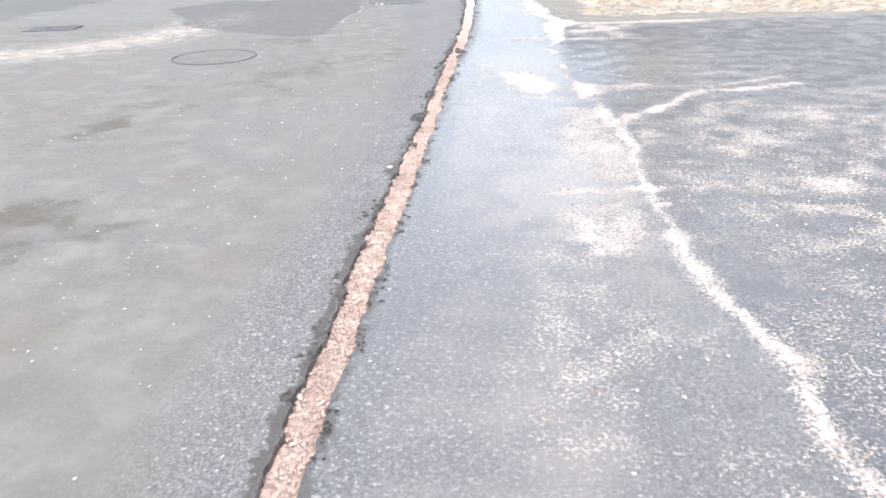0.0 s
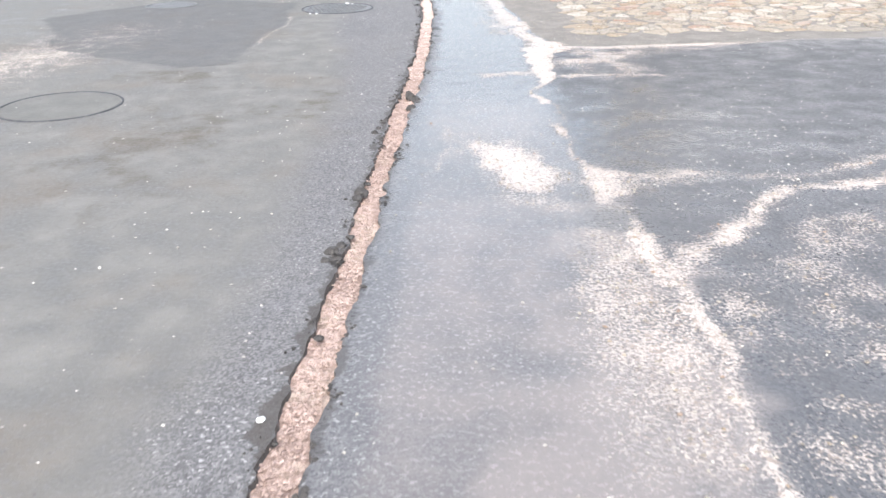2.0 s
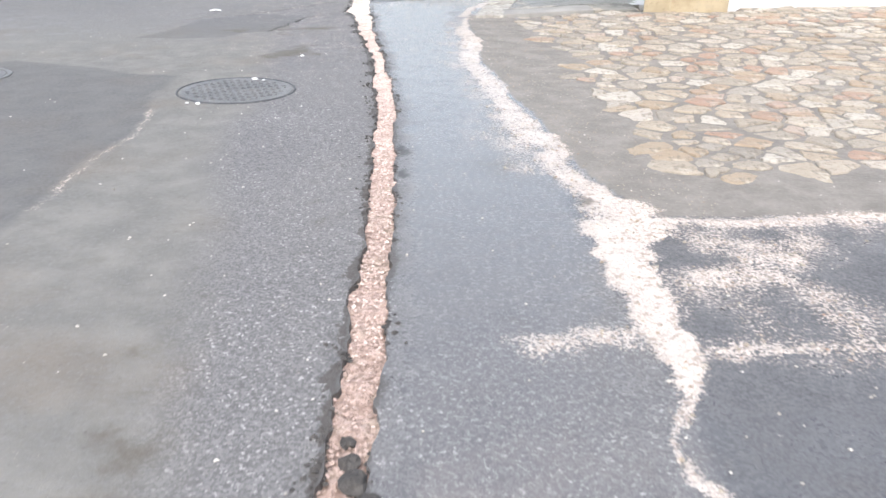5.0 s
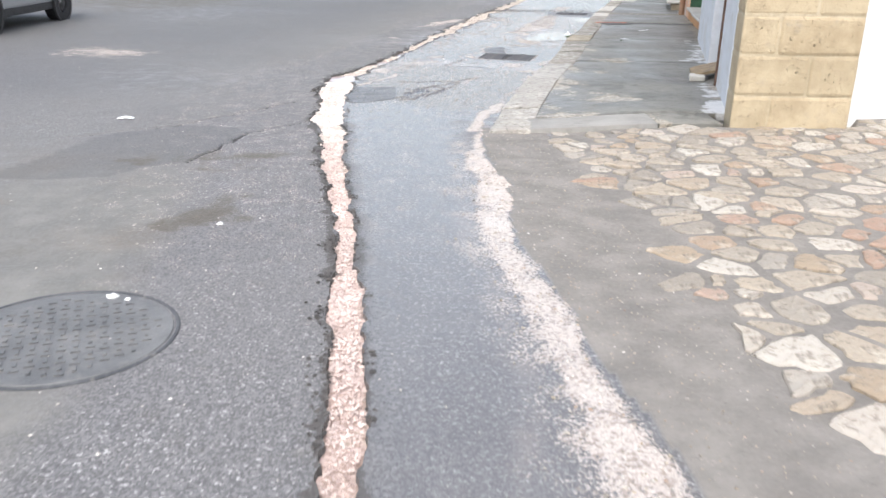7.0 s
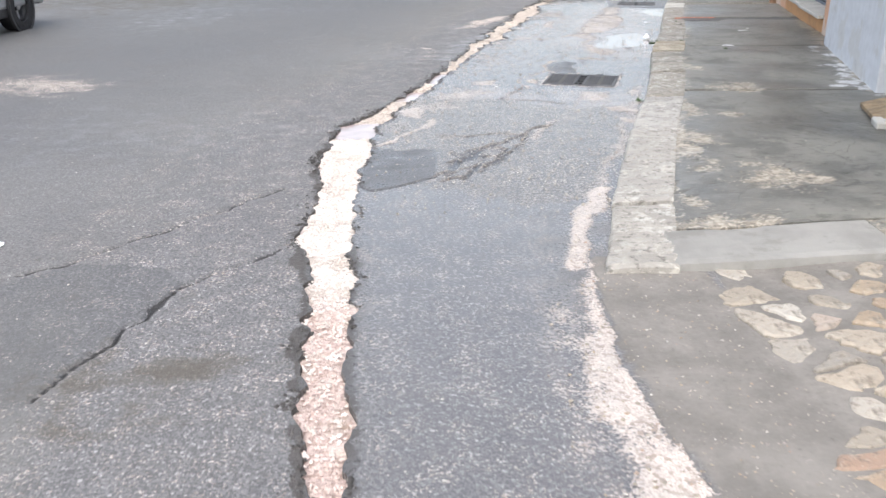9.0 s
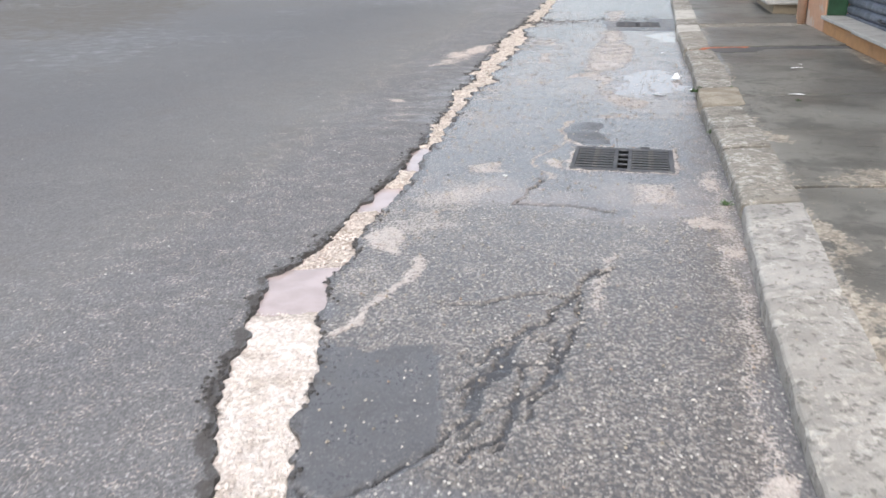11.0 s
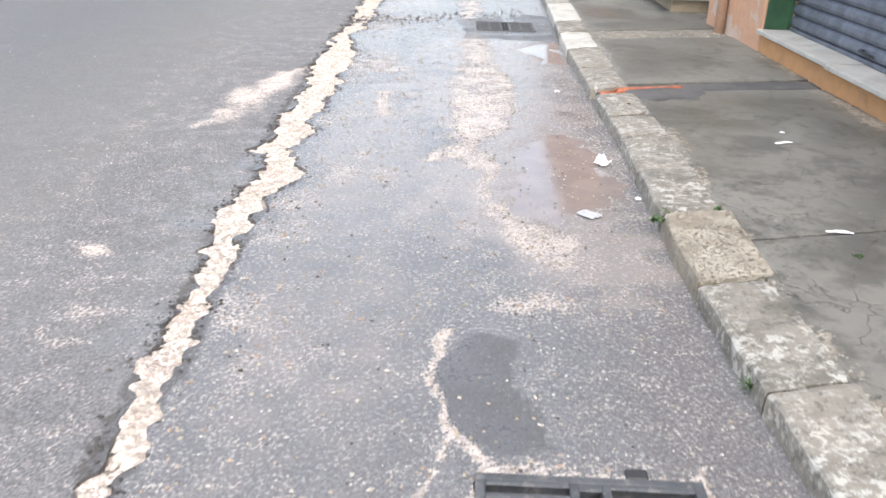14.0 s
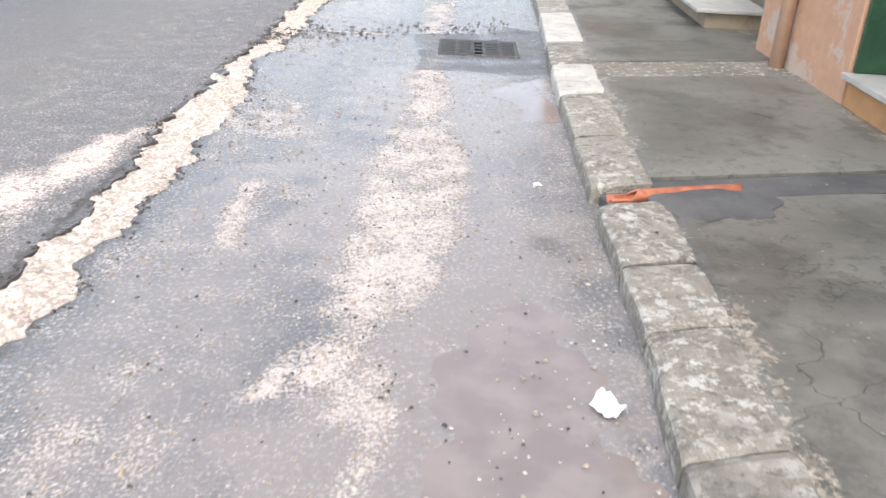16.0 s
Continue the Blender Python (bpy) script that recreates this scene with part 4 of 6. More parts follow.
# ---- ground: one sheet, fine along the trench, out to the horizon ----
def make_ground():
    ys = np.concatenate([[-900, -300, -100, -40, -15, -5], np.arange(0, 3, 0.25), np.arange(3, 31, 0.02), np.arange(31, 45, 0.2), [46, 50, 60, 80, 120, 250, 500, 1000]])
    away = np.concatenate([[0, 0.004, 0.012, 0.025], np.arange(0.04, 1.3, 0.02), np.arange(1.3, 5, 0.05), np.arange(5, 9, 0.25), [10, 14, 25, 60, 200, 1000]])
    away_r = np.concatenate([[0, 0.004, 0.012, 0.025], np.arange(0.04, 2.4, 0.02), np.arange(2.4, 6.2, 0.05), [7, 10, 14, 25, 60, 200, 1000]])
    xl, xr, rl, rr = trench_edges(ys)
    deep = 0.05 * smooth01((ys - 1) / 1.5) * (1 - smooth01((ys - 38) / 2))
    cols, drops = [], []
    for d in away[::-1]:
        cols.append(xl - d + rl * np.exp(-d / 0.06)), drops.append(0 * ys)
    inner = np.linspace(0, 1, 5)
    for f in inner:
        a, b = xl + rl + 0.006, xr + rr - 0.006
        cols.append(a + (b - a) * f), drops.append(-deep)
    for d in away_r:
        cols.append(xr + d + rr * np.exp(-d / 0.06)), drops.append(0 * ys)
    x, z = np.stack(cols, 1), np.stack(drops, 1)
    y = np.repeat(ys[:, None], x.shape[1], 1)
    amounts = surface(x, y)
    cob = inside(x, y, COBBLED)
    z = z + np.where(cob > 0, cobble_z(x, y) - 0.004 * smooth01((x - 1.6) / 0.3), 0)
    near = (np.abs(x) < 8) & (y > 2) & (y < 34)
    z = z + near * (z > -0.01) * (0.003 * (vnoise(x, y, 0.5, 61) - 0.5) + 0.0025 * (vnoise(x, y, 0.06, 62) - 0.5))
    z = z + 0.006 * (amounts["sand"] > 0.6) * vnoise(x, y, 0.05, 63) - 0.012 * amounts["crack"]
    wx = x + 0.22 * (vnoise(x, y, 0.3, 64) - 0.5) + 0.1 * (vnoise(x, y, 0.1, 65) - 0.5)
    wy = y + 0.3 * (vnoise(x, y, 0.3, 66) - 0.5) + 0.12 * (vnoise(x, y, 0.1, 67) - 0.5)
    for pool in PUDDLES:
        z = z - 0.012 * patch(wx, wy, pool, 0.34)
    for drain in DRAINS:
        z = np.where(in_drain(x, y, drain, -0.012), -0.3, z)
    verts = np.stack([x, y, z], -1).reshape(-1, 3)
    me = sheet("ground", verts, grid_faces(*x.shape), GROUND, False)
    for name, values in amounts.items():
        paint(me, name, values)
    tagged(new("ground", me), "worn grey asphalt street with sand and tar patches", "street", kind="structure")


make_ground()


def make_fill():
    ys = np.arange(1.0, 39, 0.015)
    xl, xr, rl, rr = trench_edges(ys)
    f = np.linspace(0, 1, 13)
    a, b = xl + rl - 0.012, xr + rr + 0.012
    x = a[:, None] + (b - a)[:, None] * f
    y = np.repeat(ys[:, None], len(f), 1)
    z = -0.02 + 0.014 * (vnoise(x, y, 0.06, 71) - 0.5) + 0.010 * (vnoise(x, y, 0.02, 72) - 0.5) + 0.012 * (vnoise(x, y, 0.4, 73) - 0.5)
    z = z + np.interp(y, [18, 20], [0, 1]) * (0.034 * (vnoise(x, y, 0.1, 74) - 0.5) + 0.016 * (vnoise(x, y, 0.035, 75) - 0.5) + 0.012)
    z = z + 0.012 * np.interp(y, [15, 16.3, 18.4, 18.6], [0, 1, 1, 0])
    z = z - 0.02 * smooth01((np.abs(f - 0.5)[None, :] - 0.4) / 0.1)
    for y0, y1 in POOLS:
        z = np.where((y > y0) & (y < y1), np.minimum(z, -0.034), z)
    me = sheet("trench_fill", np.stack([x, y, z], -1).reshape(-1, 3), grid_faces(*x.shape), FILL, False)
    paint(me, "pink", np.interp(y, [0, 9, 13, 16, 16.6, 18.4, 18.8, 30], [1, 1, 0.9, 0.75, 0.2, 0.1, 0.35, 0.2]))
    paint(me, "dun", np.interp(y + 1.5 * (vnoise(x, y, 0.25, 76) - 0.5), [0, 10.5, 14], [1, 0.9, 0]))
    paint(me, "pale", np.interp(y, [0, 12, 15.8, 16.4, 18.4, 18.7, 23, 25, 27], [0, 0, 0.2, 0.8, 0.85, 0.05, 0.1, 0.2, 0.2]))
    tagged(new("trench_fill", me), "pinkish gravel backfill in a narrow cable trench", "backfill", kind="structure")


POOLS = [(18.6, 19.03), (19.78, 20.2), (20.5, 21.08)]
make_fill()


# ---- raised pavement: slabs between kerb and houses ----
KERB_W = 0.29


def walk_material():
    n = Nodes("pavement_concrete")
    worn, lime = n.attr("worn"), n.attr("lime")
    a, b, c = n.noise(0.9, 5, 0.6), n.noise(7, 5, 0.65), n.noise(45, 4, 0.65)
    col = n.mix(n.step(a, 0.36, 0.64), (0.106, 0.1025, 0.09), (0.19, 0.184, 0.162))
    col = n.mix(n.step(b, 0.5, 0.7, 0.0, 0.5), col, (0.215, 0.204, 0.175))
    col = n.mix(n.step(n.noise(2.3, 6, 0.7), 0.5, 0.62, 0.0, 0.7), col, (0.078, 0.076, 0.066))
    rough_patch = n.step(n.math("SUBTRACT", worn, n.step(n.math("ADD", n.math("MULTIPLY", b, 0.6), n.math("MULTIPLY", c, 0.4)), 0.3, 0.7)), -0.1, 0.1)
    grit = n.mix(n.red(n.cells(55)), (0.16, 0.138, 0.108), (0.43, 0.385, 0.315))
    col = n.mix(rough_patch, col, grit)
    line = n.math("ABSOLUTE", n.math("SUBTRACT", n.noise(1.3, 8, 0.6, distort=0.4), 0.5))
    crack = n.math("MULTIPLY", n.step(line, 0.0008, 0.003, 0.75, 0.0), n.step(n.noise(0.8, 3), 0.46, 0.56))
    craze = n.math("ABSOLUTE", n.math("SUBTRACT", n.noise(6, 7, 0.65, distort=0.6), 0.5))
    crack = n.math("MAXIMUM", crack, n.math("MULTIPLY", n.step(craze, 0.0015, 0.006, 0.45, 0.0), n.step(n.noise(1.6, 3), 0.52, 0.64)))
    splash = n.step(n.math("SUBTRACT", lime, n.step(n.noise(6, 4, 0.55), 0.3, 0.7)), 0.03, 0.35)
    col = n.mix(n.math("MULTIPLY", splash, 0.85), col, n.mix(c, (0.45, 0.46, 0.47), (0.68, 0.69, 0.7)))
    web = n.cells(3.4, "DISTANCE_TO_EDGE", "Distance", n.shaken(5, 0.3))
    web = n.math("MULTIPLY", n.step(web, 0.003, 0.013, 0.6, 0.0), n.step(n.math("ADD", n.noise(0.7, 3), n.math("MULTIPLY", n.noise(3, 3), 0.4)), 0.62, 0.74))
    crack = n.math("MAXIMUM", crack, web)
    moss = n.math("MULTIPLY", n.step(n.noise(13, 7, 0.75), 0.52, 0.64), n.step(n.noise(1.1, 4), 0.42, 0.6))
    col = n.mix(n.math("MULTIPLY", moss, 0.7), col, (0.055, 0.055, 0.042))
    col = n.mix(crack, col, (0.05, 0.048, 0.04))
    h = n.math("SUBTRACT", n.math("ADD", n.math("MULTIPLY", c, 0.5), n.math("MULTIPLY", rough_patch, 0.3)), n.math("MULTIPLY", crack, 1.0))
    return n.done(col, n.step(a, 0.3, 0.7, 0.3, 0.62), n.bump(h, 0.006, 0.8))


PAVE = walk_material()
pavement = thing("pavement", Matrix(), "raised concrete pavement slabs along the houses", "pavement", kind="structure")
LIME_SPLASH = [(17.0, 0.06, 0.14, 0.35), (17.7, 0.05, 0.12, 0.5), (19.9, 0.08, 0.2, 0.3), (20.6, 0.06, 0.14, 0.5), (21.6, 0.05, 0.1, 0.5)]
WORN = [((2.19, 17.46), 0.21, 0.3), ((2.75, 19.8), 0.22, 0.25), ((1.79, 16.8), 0.27, 0.12), ((1.67, 17.26), 0.05, 0.5), ((2.05, 18.31), 0.17, 0.2), ((2.38, 17.36), 0.08, 0.1), ((1.85, 18.0), 0.1, 0.5), ((2.1, 19.2), 0.1, 0.4), ((2.4, 18.9), 0.12, 0.2), ((2.62, 20.75), 0.1, 0.2)]


def slab(y0, y1, material, x0=None, x1=None, lift=0.0, seed=0):
    ys = np.arange(y0 + 0.004, y1 - 0.004 + 0.01, max(0.02, (y1 - y0) / max(2, round((y1 - y0) / 0.04))))
    ys[-1] = y1 - 0.004
    left = lerp_line(KERB_LINE, ys) + KERB_W - 0.012 if x0 is None else np.full_like(ys, x0)
    right = wall_x(ys) + 0.45 if x1 is None else np.full_like(ys, x1)
    f = np.linspace(0, 1, max(8, int((right - left).max() / 0.045)))
    x = left[:, None] + (right - left)[:, None] * f
    y = np.repeat(ys[:, None], len(f), 1)
    z = walk_z(x, y) + lift + 0.008 * (vnoise(x, y, 0.6, 81 + seed) - 0.5) + 0.003 * (vnoise(x, y, 0.08, 82) - 0.5)
    worn = sum(0.78 * blob(x, y, cx, cy, rx, ry, 10) for (cx, cy), rx, ry in WORN)
    worn = np.maximum(worn, 0.62 * (1 - smooth01((wall_x(y) + 0.05 - x) / 0.22)) * (0.4 + vnoise(x, y, 0.3, 87)))
    worn = np.maximum(worn, 0.75 * (1 - smooth01((x - left[:, None]) / 0.14)) * vnoise(x, y, 0.5, 85))
    edge = np.minimum(np.minimum(x - left[:, None], right[:, None] - x), np.minimum(y - ys[0], ys[-1] - y))
    z = z - 0.006 * (edge < 0.01) - 0.007 * (worn > 0.55) * (0.3 + 0.7 * vnoise(x, y, 0.05, 86))
    pad = lambda v: np.pad(v, 1, mode="edge")
    z = pad(z)
    z[0, :] = z[-1, :] = -0.02
    z[:, 0] = z[:, -1] = -0.02
    x, y, worn = pad(x), pad(y), pad(worn)
    me = sheet("slab", np.stack([x, y, z], -1).reshape(-1, 3), grid_faces(*x.shape), material, False)
    paint(me, "worn", np.clip(worn, 0, 1))
    lime = sum(0.78 * blob(x, y, wall_x(cy) - off, cy, rx, ry, -14) for cy, off, rx, ry in LIME_SPLASH)
    paint(me, "lime", np.clip(lime, 0, 1))
    return part("slab", me, material, pavement)


slab(16.37, 16.76, WALK_PALE, x0=1.43, x1=2.34)
slab(16.37, 16.76, PAVE, x0=2.35, x1=2.79)
for k, (y0, y1, mat, lift) in enumerate([(16.77, 19.75, PAVE, 0), (19.76, 22.14, PAVE, 0.002), (22.15, 24.67, PAVE, 0), (24.68, 24.92, PATCH, -0.006), (24.93, 26.72, PAVE, 0.003),
                                         (26.73, 27.15, WALK_PEBBLE, 0), (27.16, 27.78, PAVE, 0.004), (27.79, 31.1, PAVE, -0.004), (31.12, 34.5, PAVE, 0), (34.52, 39, PAVE, 0.003), (39.02, 44, PAVE, 0)]):
    slab(y0, y1, mat, lift=lift, seed=k)



def tar_patch(cx, cy, rx, ry, z, label, seed):
    """A low lens of cold asphalt with an uneven rim."""
    rng = random.Random(seed)
    ph = [rng.uniform(0, 6.28) for _ in range(3)]
    bm = bmesh.new()
    rings = []
    for f, h in ((1.0, -0.004), (0.97, 0.004), (0.6, 0.006)):
        rings.append([bm.verts.new((cx + f * rx * (1 + 0.18 * math.sin(2 * a + ph[0]) + 0.1 * math.sin(5 * a + ph[1]) + 0.05 * math.sin(9 * a + ph[2])) * math.cos(a),
                                    cy + f * ry * (1 + 0.18 * math.sin(2 * a + ph[0]) + 0.1 * math.sin(5 * a + ph[1]) + 0.05 * math.sin(9 * a + ph[2])) * math.sin(a), z + h)) for a in (math.tau * i / 40 for i in range(40))])
    for a, b in zip(rings, rings[1:]):
        for i in range(40):
            bm.faces.new((a[i], a[(i + 1) % 40], b[(i + 1) % 40], b[i]))
    bm.faces.new(rings[-1])
    tagged(part("tar_patch", bm, PATCH), label, "patch", kind="structure")


tar_patch(3.72, 24.6, 0.24, 0.2, 0.094, "dark cold asphalt patch beside the drain pipe", 4)

# ---- kerb stones ----
kerb = thing("kerb", Matrix(), "worn limestone kerb stones along the pavement", "kerb", kind="structure")


def kerb_stone(y0, y1, material, seed, lift=0.0, wide=KERB_W):
    n = max(6, int((y1 - y0) / 0.03))
    ys = np.linspace(y0 + 0.009, y1 - 0.009, n)
    x0 = lerp_line(KERB_LINE, ys)
    prof_x = np.array([-0.004, -0.004, -0.001, 0.007, 0.02, 0.07, wide * 0.4, wide * 0.6, wide - 0.06, wide - 0.02, wide - 0.004, wide])
    prof_d = np.array([-0.3, -0.05, -0.018, -0.009, -0.005, -0.002, 0.0, 0.001, 0.002, 0.001, -0.001, -0.3])
    x = x0[:, None] + prof_x[None, :]
    y = np.repeat(ys[:, None], len(prof_x), 1)
    z = walk_z(x0, ys)[:, None] + lift + prof_d[None, :]
    up = prof_d[None, :] > -0.2
    z = z + up * (0.006 * (vnoise(x, y, 0.22, 91 + seed) - 0.5) + 0.008 * (vnoise(x, y, 0.07, 92 + seed) - 0.5) + 0.007 * (vnoise(x, y, 0.03, 94 + seed) - 0.5))
    x = x + (prof_x[None, :] < 0.03) * 0.012 * (vnoise(y, z * 0, 0.12, 93 + seed) - 0.5)
    end = np.minimum(np.arange(n), np.arange(n)[::-1])[:, None]
    z = z - up * 0.009 * (end == 0)
    pad = lambda v: np.pad(v, ((1, 1), (0, 0)), mode="edge")
    x, y, z = pad(x), pad(y), pad(z)
    z[0, :] = z[-1, :] = -0.25
    me = sheet("kerb_stone", np.stack([x, y, z], -1).reshape(-1, 3), grid_faces(*x.shape), material, False)
    return part("kerb_stone", me, material, kerb)


JOINTS = [16.34, 17.12, 18.45, 19.53, 20.58, 21.1, 21.8, 22.47, 23.1, 23.68, 24.12, 24.66]
for k, (y0, y1) in enumerate(zip(JOINTS, JOINTS[1:])):
    kerb_stone(y0, y1, KERB_PALE if k == 6 else (KERB_GREY if k < 3 else KERB), k * 7, 0.015 if k == 6 else (0.006 if k % 3 == 1 else 0.0), KERB_W + (0.03 if k == 6 else 0.0))
FAR_JOINTS = [24.86, 25.55, 26.35, 27.08, 27.75, 28.95, 29.8, 31.1, 34.8, 35.6, 37, 38.4, 39.8, 41.2, 42.6, 44]
for k, (y0, y1) in enumerate(zip(FAR_JOINTS, FAR_JOINTS[1:])):
    kerb_stone(y0, y1, KERB_WHITE if k in (2, 4, 7) else KERB, 100 + k * 7, 0.012 if k == 4 else 0.0, 0.6 if k == 7 else KERB_W)

# ---- cobbled forecourt: one piece per stone ----
forecourt = thing("cobbled_forecourt", Matrix(), "uneven limestone crazy paving before the tufa pillar", "paving", kind="structure")


def clip(poly, px, py, nx, ny):
    """The part of a polygon on the inner side of a line."""
    out = []
    for (ax, ay), (bx, by) in zip(poly, poly[1:] + poly[:1]):
        da, db = (ax - px) * nx + (ay - py) * ny, (bx - px) * nx + (by - py) * ny
        if da <= 0:
            out.append((ax, ay))
        if da * db < 0:
            s = da / (da - db)
            out.append((ax + (bx - ax) * s, ay + (by - ay) * s))
    return out


def stone_outlines():
    rng = random.Random(7)
    seeds = []
    y, row = 11.3, 0
    while y < 17.4:
        x = 1.3 + (row % 2) * 0.13 + rng.uniform(-0.08, 0.08)
        while x < 6.7:
            seeds.append((x + rng.uniform(-0.08, 0.08), y + rng.uniform(-0.06, 0.06)))
            x += rng.choice((0.11, 0.17, 0.24, 0.3, 0.36))
        y += rng.uniform(0.105, 0.175)
        row += 1
    sx, sy = np.array([s[0] for s in seeds]), np.array([s[1] for s in seeds])
    ok = inside(sx, sy, COBBLED) * inside(sx - 0.015, sy, COBBLED) * inside(sx, sy - 0.04, COBBLED) * inside(sx, sy + 0.05, COBBLED)
    outlines = []
    for i in np.nonzero(ok)[0]:
        cx, cy = seeds[i]
        poly = [(cx - 0.3, cy - 0.3), (cx + 0.3, cy - 0.3), (cx + 0.3, cy + 0.3), (cx - 0.3, cy + 0.3)]
        for j in np.nonzero((np.abs(sx - cx) < 0.55) & (np.abs(sy - cy) < 0.5))[0]:
            if j != i and poly:
                dx, dy = sx[j] - cx, (sy[j] - cy)
                poly = clip(poly, cx + dx / 2, cy + dy / 2, dx, dy)
        if len(poly) < 3:
            continue
        mx, my = sum(p[0] for p in poly) / len(poly), sum(p[1] for p in poly) / len(poly)
        size = sum(math.hypot(px - mx, py - my) for px, py in poly) / len(poly)
        keep = 1 - rng.uniform(0.006, 0.034) / max(size, 0.05)
        poly = [(mx + (px - mx) * keep * rng.uniform(0.86, 1.04), my + (py - my) * keep * rng.uniform(0.86, 1.02)) for px, py in poly]
        cut = []
        for (ax, ay), (bx, by) in zip(poly, poly[1:] + poly[:1]):
            for f in ((0.1, 0.36, 0.64, 0.9) if math.hypot(bx - ax, by - ay) > 0.11 else (0.2, 0.8)):
                cut.append((ax + (bx - ax) * f + rng.uniform(-0.012, 0.012), ay + (by - ay) * f + rng.uniform(-0.01, 0.01)))
        outlines.append((mx, my, cut))
    return sorted(outlines)


def stone_into(verts, faces, mx, my, outline, rng, local):
    ox, oy = (mx, my) if local else (0, 0)
    base = cobble_z(np.array(mx), np.array(my)) if not local else 0.0
    n, first = len(outline), len(verts)
    top = rng.uniform(0.002, 0.009)
    tip = rng.uniform(-0.05, 0.05), rng.uniform(-0.05, 0.05)
    for scale, z in ((1.0, -0.03), (1.0, top - 0.007), (0.94, top - 0.0015), (0.8, top)):
        for px, py in outline:
            x, y = mx + (px - mx) * scale, my + (py - my) * scale
            verts.append((x - ox, y - oy, base + z + (x - mx) * tip[0] + (y - my) * tip[1] + (rng.uniform(-0.002, 0.002) if scale < 1 else 0)))
    for r in range(3):
        for i in range(n):
            a, b = first + r * n + i, first + r * n + (i + 1) % n
            faces.append((a, b, b + n, a + n))
    faces.append(tuple(range(first + 3 * n, first + 4 * n)))


# ---- houses along the pavement ----
def wall_pose(u, out=0.0, z=0.0):
    """Frame on the house line: x along it, y into the house, z up."""
    p = W0 + WD * u + WN * out
    m = Matrix((WD, -WN, Vector((0, 0, 1)))).transposed().to_4x4()
    return Matrix.Translation((p.x, p.y, z)) @ m


def bay_pose(v, out=0.0, z=0.0):
    """The same for the shuttered house, which stands on a line of its own."""
    d = Vector((0.2051, 0.9787, 0)).normalized()
    n = Vector((-d.y, d.x, 0))
    p = Vector((4.65, 23.0, 0)) + d * v + n * out
    return Matrix.Translation((p.x, p.y, z)) @ Matrix((d, -n, Vector((0, 0, 1)))).transposed().to_4x4()


def wall_piece(name, u0, u1, material, label, front=0.0, back=0.5, z0=-0.05, z1=6.4, bevel=0.008, at=wall_pose):
    ob = part(name, box(0, u1 - u0, front, back, z0, z1, bevel), material)
    ob.matrix_world = at(u0)
    return tagged(ob, label, "wall", kind="structure")


# tufa pillar of squared blocks
pillar = thing("tufa_pillar", Matrix.Translation((2.8, 16.28, 0)), "yellow tufa block pillar at the corner of the house", "pillar")


def askew(bm):
    """Front square to the forecourt, sides along the house line."""
    for v in bm.verts:
        x, y = v.co.x, v.co.y
        v.co.x, v.co.y = x + y * 0.255, y + x * 0.03
    return bm


rng = random.Random(3)
z = 0.03
for course in range(12):
    h = 0.27 + rng.uniform(-0.012, 0.012)
    cuts = [0, 0.5, 0.83] if course % 2 else [0, 0.26, 0.83]
    for a, b in zip(cuts, cuts[1:]):
        o = rng.uniform(0, 0.008)
        part("block", askew(box(a + 0.003, b - 0.003, o, 0.5, z + 0.003, z + h - 0.003, 0.022, segments=2)), TUFA, pillar)
    z += h
part("mortar", askew(box(0.008, 0.822, 0.011, 0.48, -0.05, z - 0.01)), MORTAR, pillar, "pale lime mortar core")
part("cap", askew(box(-0.03, 0.86, -0.03, 0.52, z, z + 0.08, 0.01)), MORTAR, pillar)
back_wall = part("wall_forecourt", box(0, 5, 0, 0.3, -0.05, 3.2, 0.008), LIME)
back_wall.matrix_world = Matrix.Translation((3.64, 16.66, 0)) @ Matrix.Rotation(radians(8), 4, "Z")
tagged(back_wall, "bright limewashed wall beside the tufa pillar", "wall", kind="structure")

wall_piece("wall_white_1", 0.62, 1.75, WHITE, "bluish white plastered pier with a grey base", front=0.0)
wall_piece("wall_white_1_side", 0.4, 0.62, WHITE, "bluish white plastered corner against the pillar", front=0.05)
wall_piece("wall_doorway", 1.75, 3.3, WHITE, "recessed bluish white doorway wall", front=0.42, back=0.6)
wall_piece("wall_white_2", 3.3, 6.05, WHITE, "bluish white plastered wall between doorways")
wall_piece("wall_orange_1", -0.72, 0.15, ORANGE, "orange plastered pier with patches of bare render", front=-0.012, at=bay_pose)
wall_piece("wall_plinth", 0.15, 3.08, OCHRE, "low ochre plinth under the shutter sill", front=0.0, z1=0.245, bevel=0.02, at=bay_pose)
wall_piece("wall_over_shutter", 0.15, 3.08, ORANGE, "orange plastered lintel over the shutter", z0=2.6, at=bay_pose)
wall_piece("wall_orange_2", 3.08, 4.62, ORANGE, "orange plastered pier with a downpipe", front=-0.005, at=bay_pose)
wall_piece("wall_olive", 11.25, 14.3, OLIVE, "olive brown plastered wall of a recessed doorway", front=0.42, back=0.8)
wall_piece("wall_olive_far", 14.3, 18.5, OLIVE, "olive brown plastered house wall", front=0.12)
wall_piece("wall_far", 18.5, 30, ORANGE, "ochre house wall further along the street", front=0.0)

frame_post = part("door_jamb", box(0, 0.07, 0.0, 0.12, 0.08, 2.5, 0.006), RUST)
frame_post.matrix_world = wall_pose(1.76, 0.015)
tagged(frame_post, "dark brown steel door jamb beside the doorway", "door jamb", kind="structure")

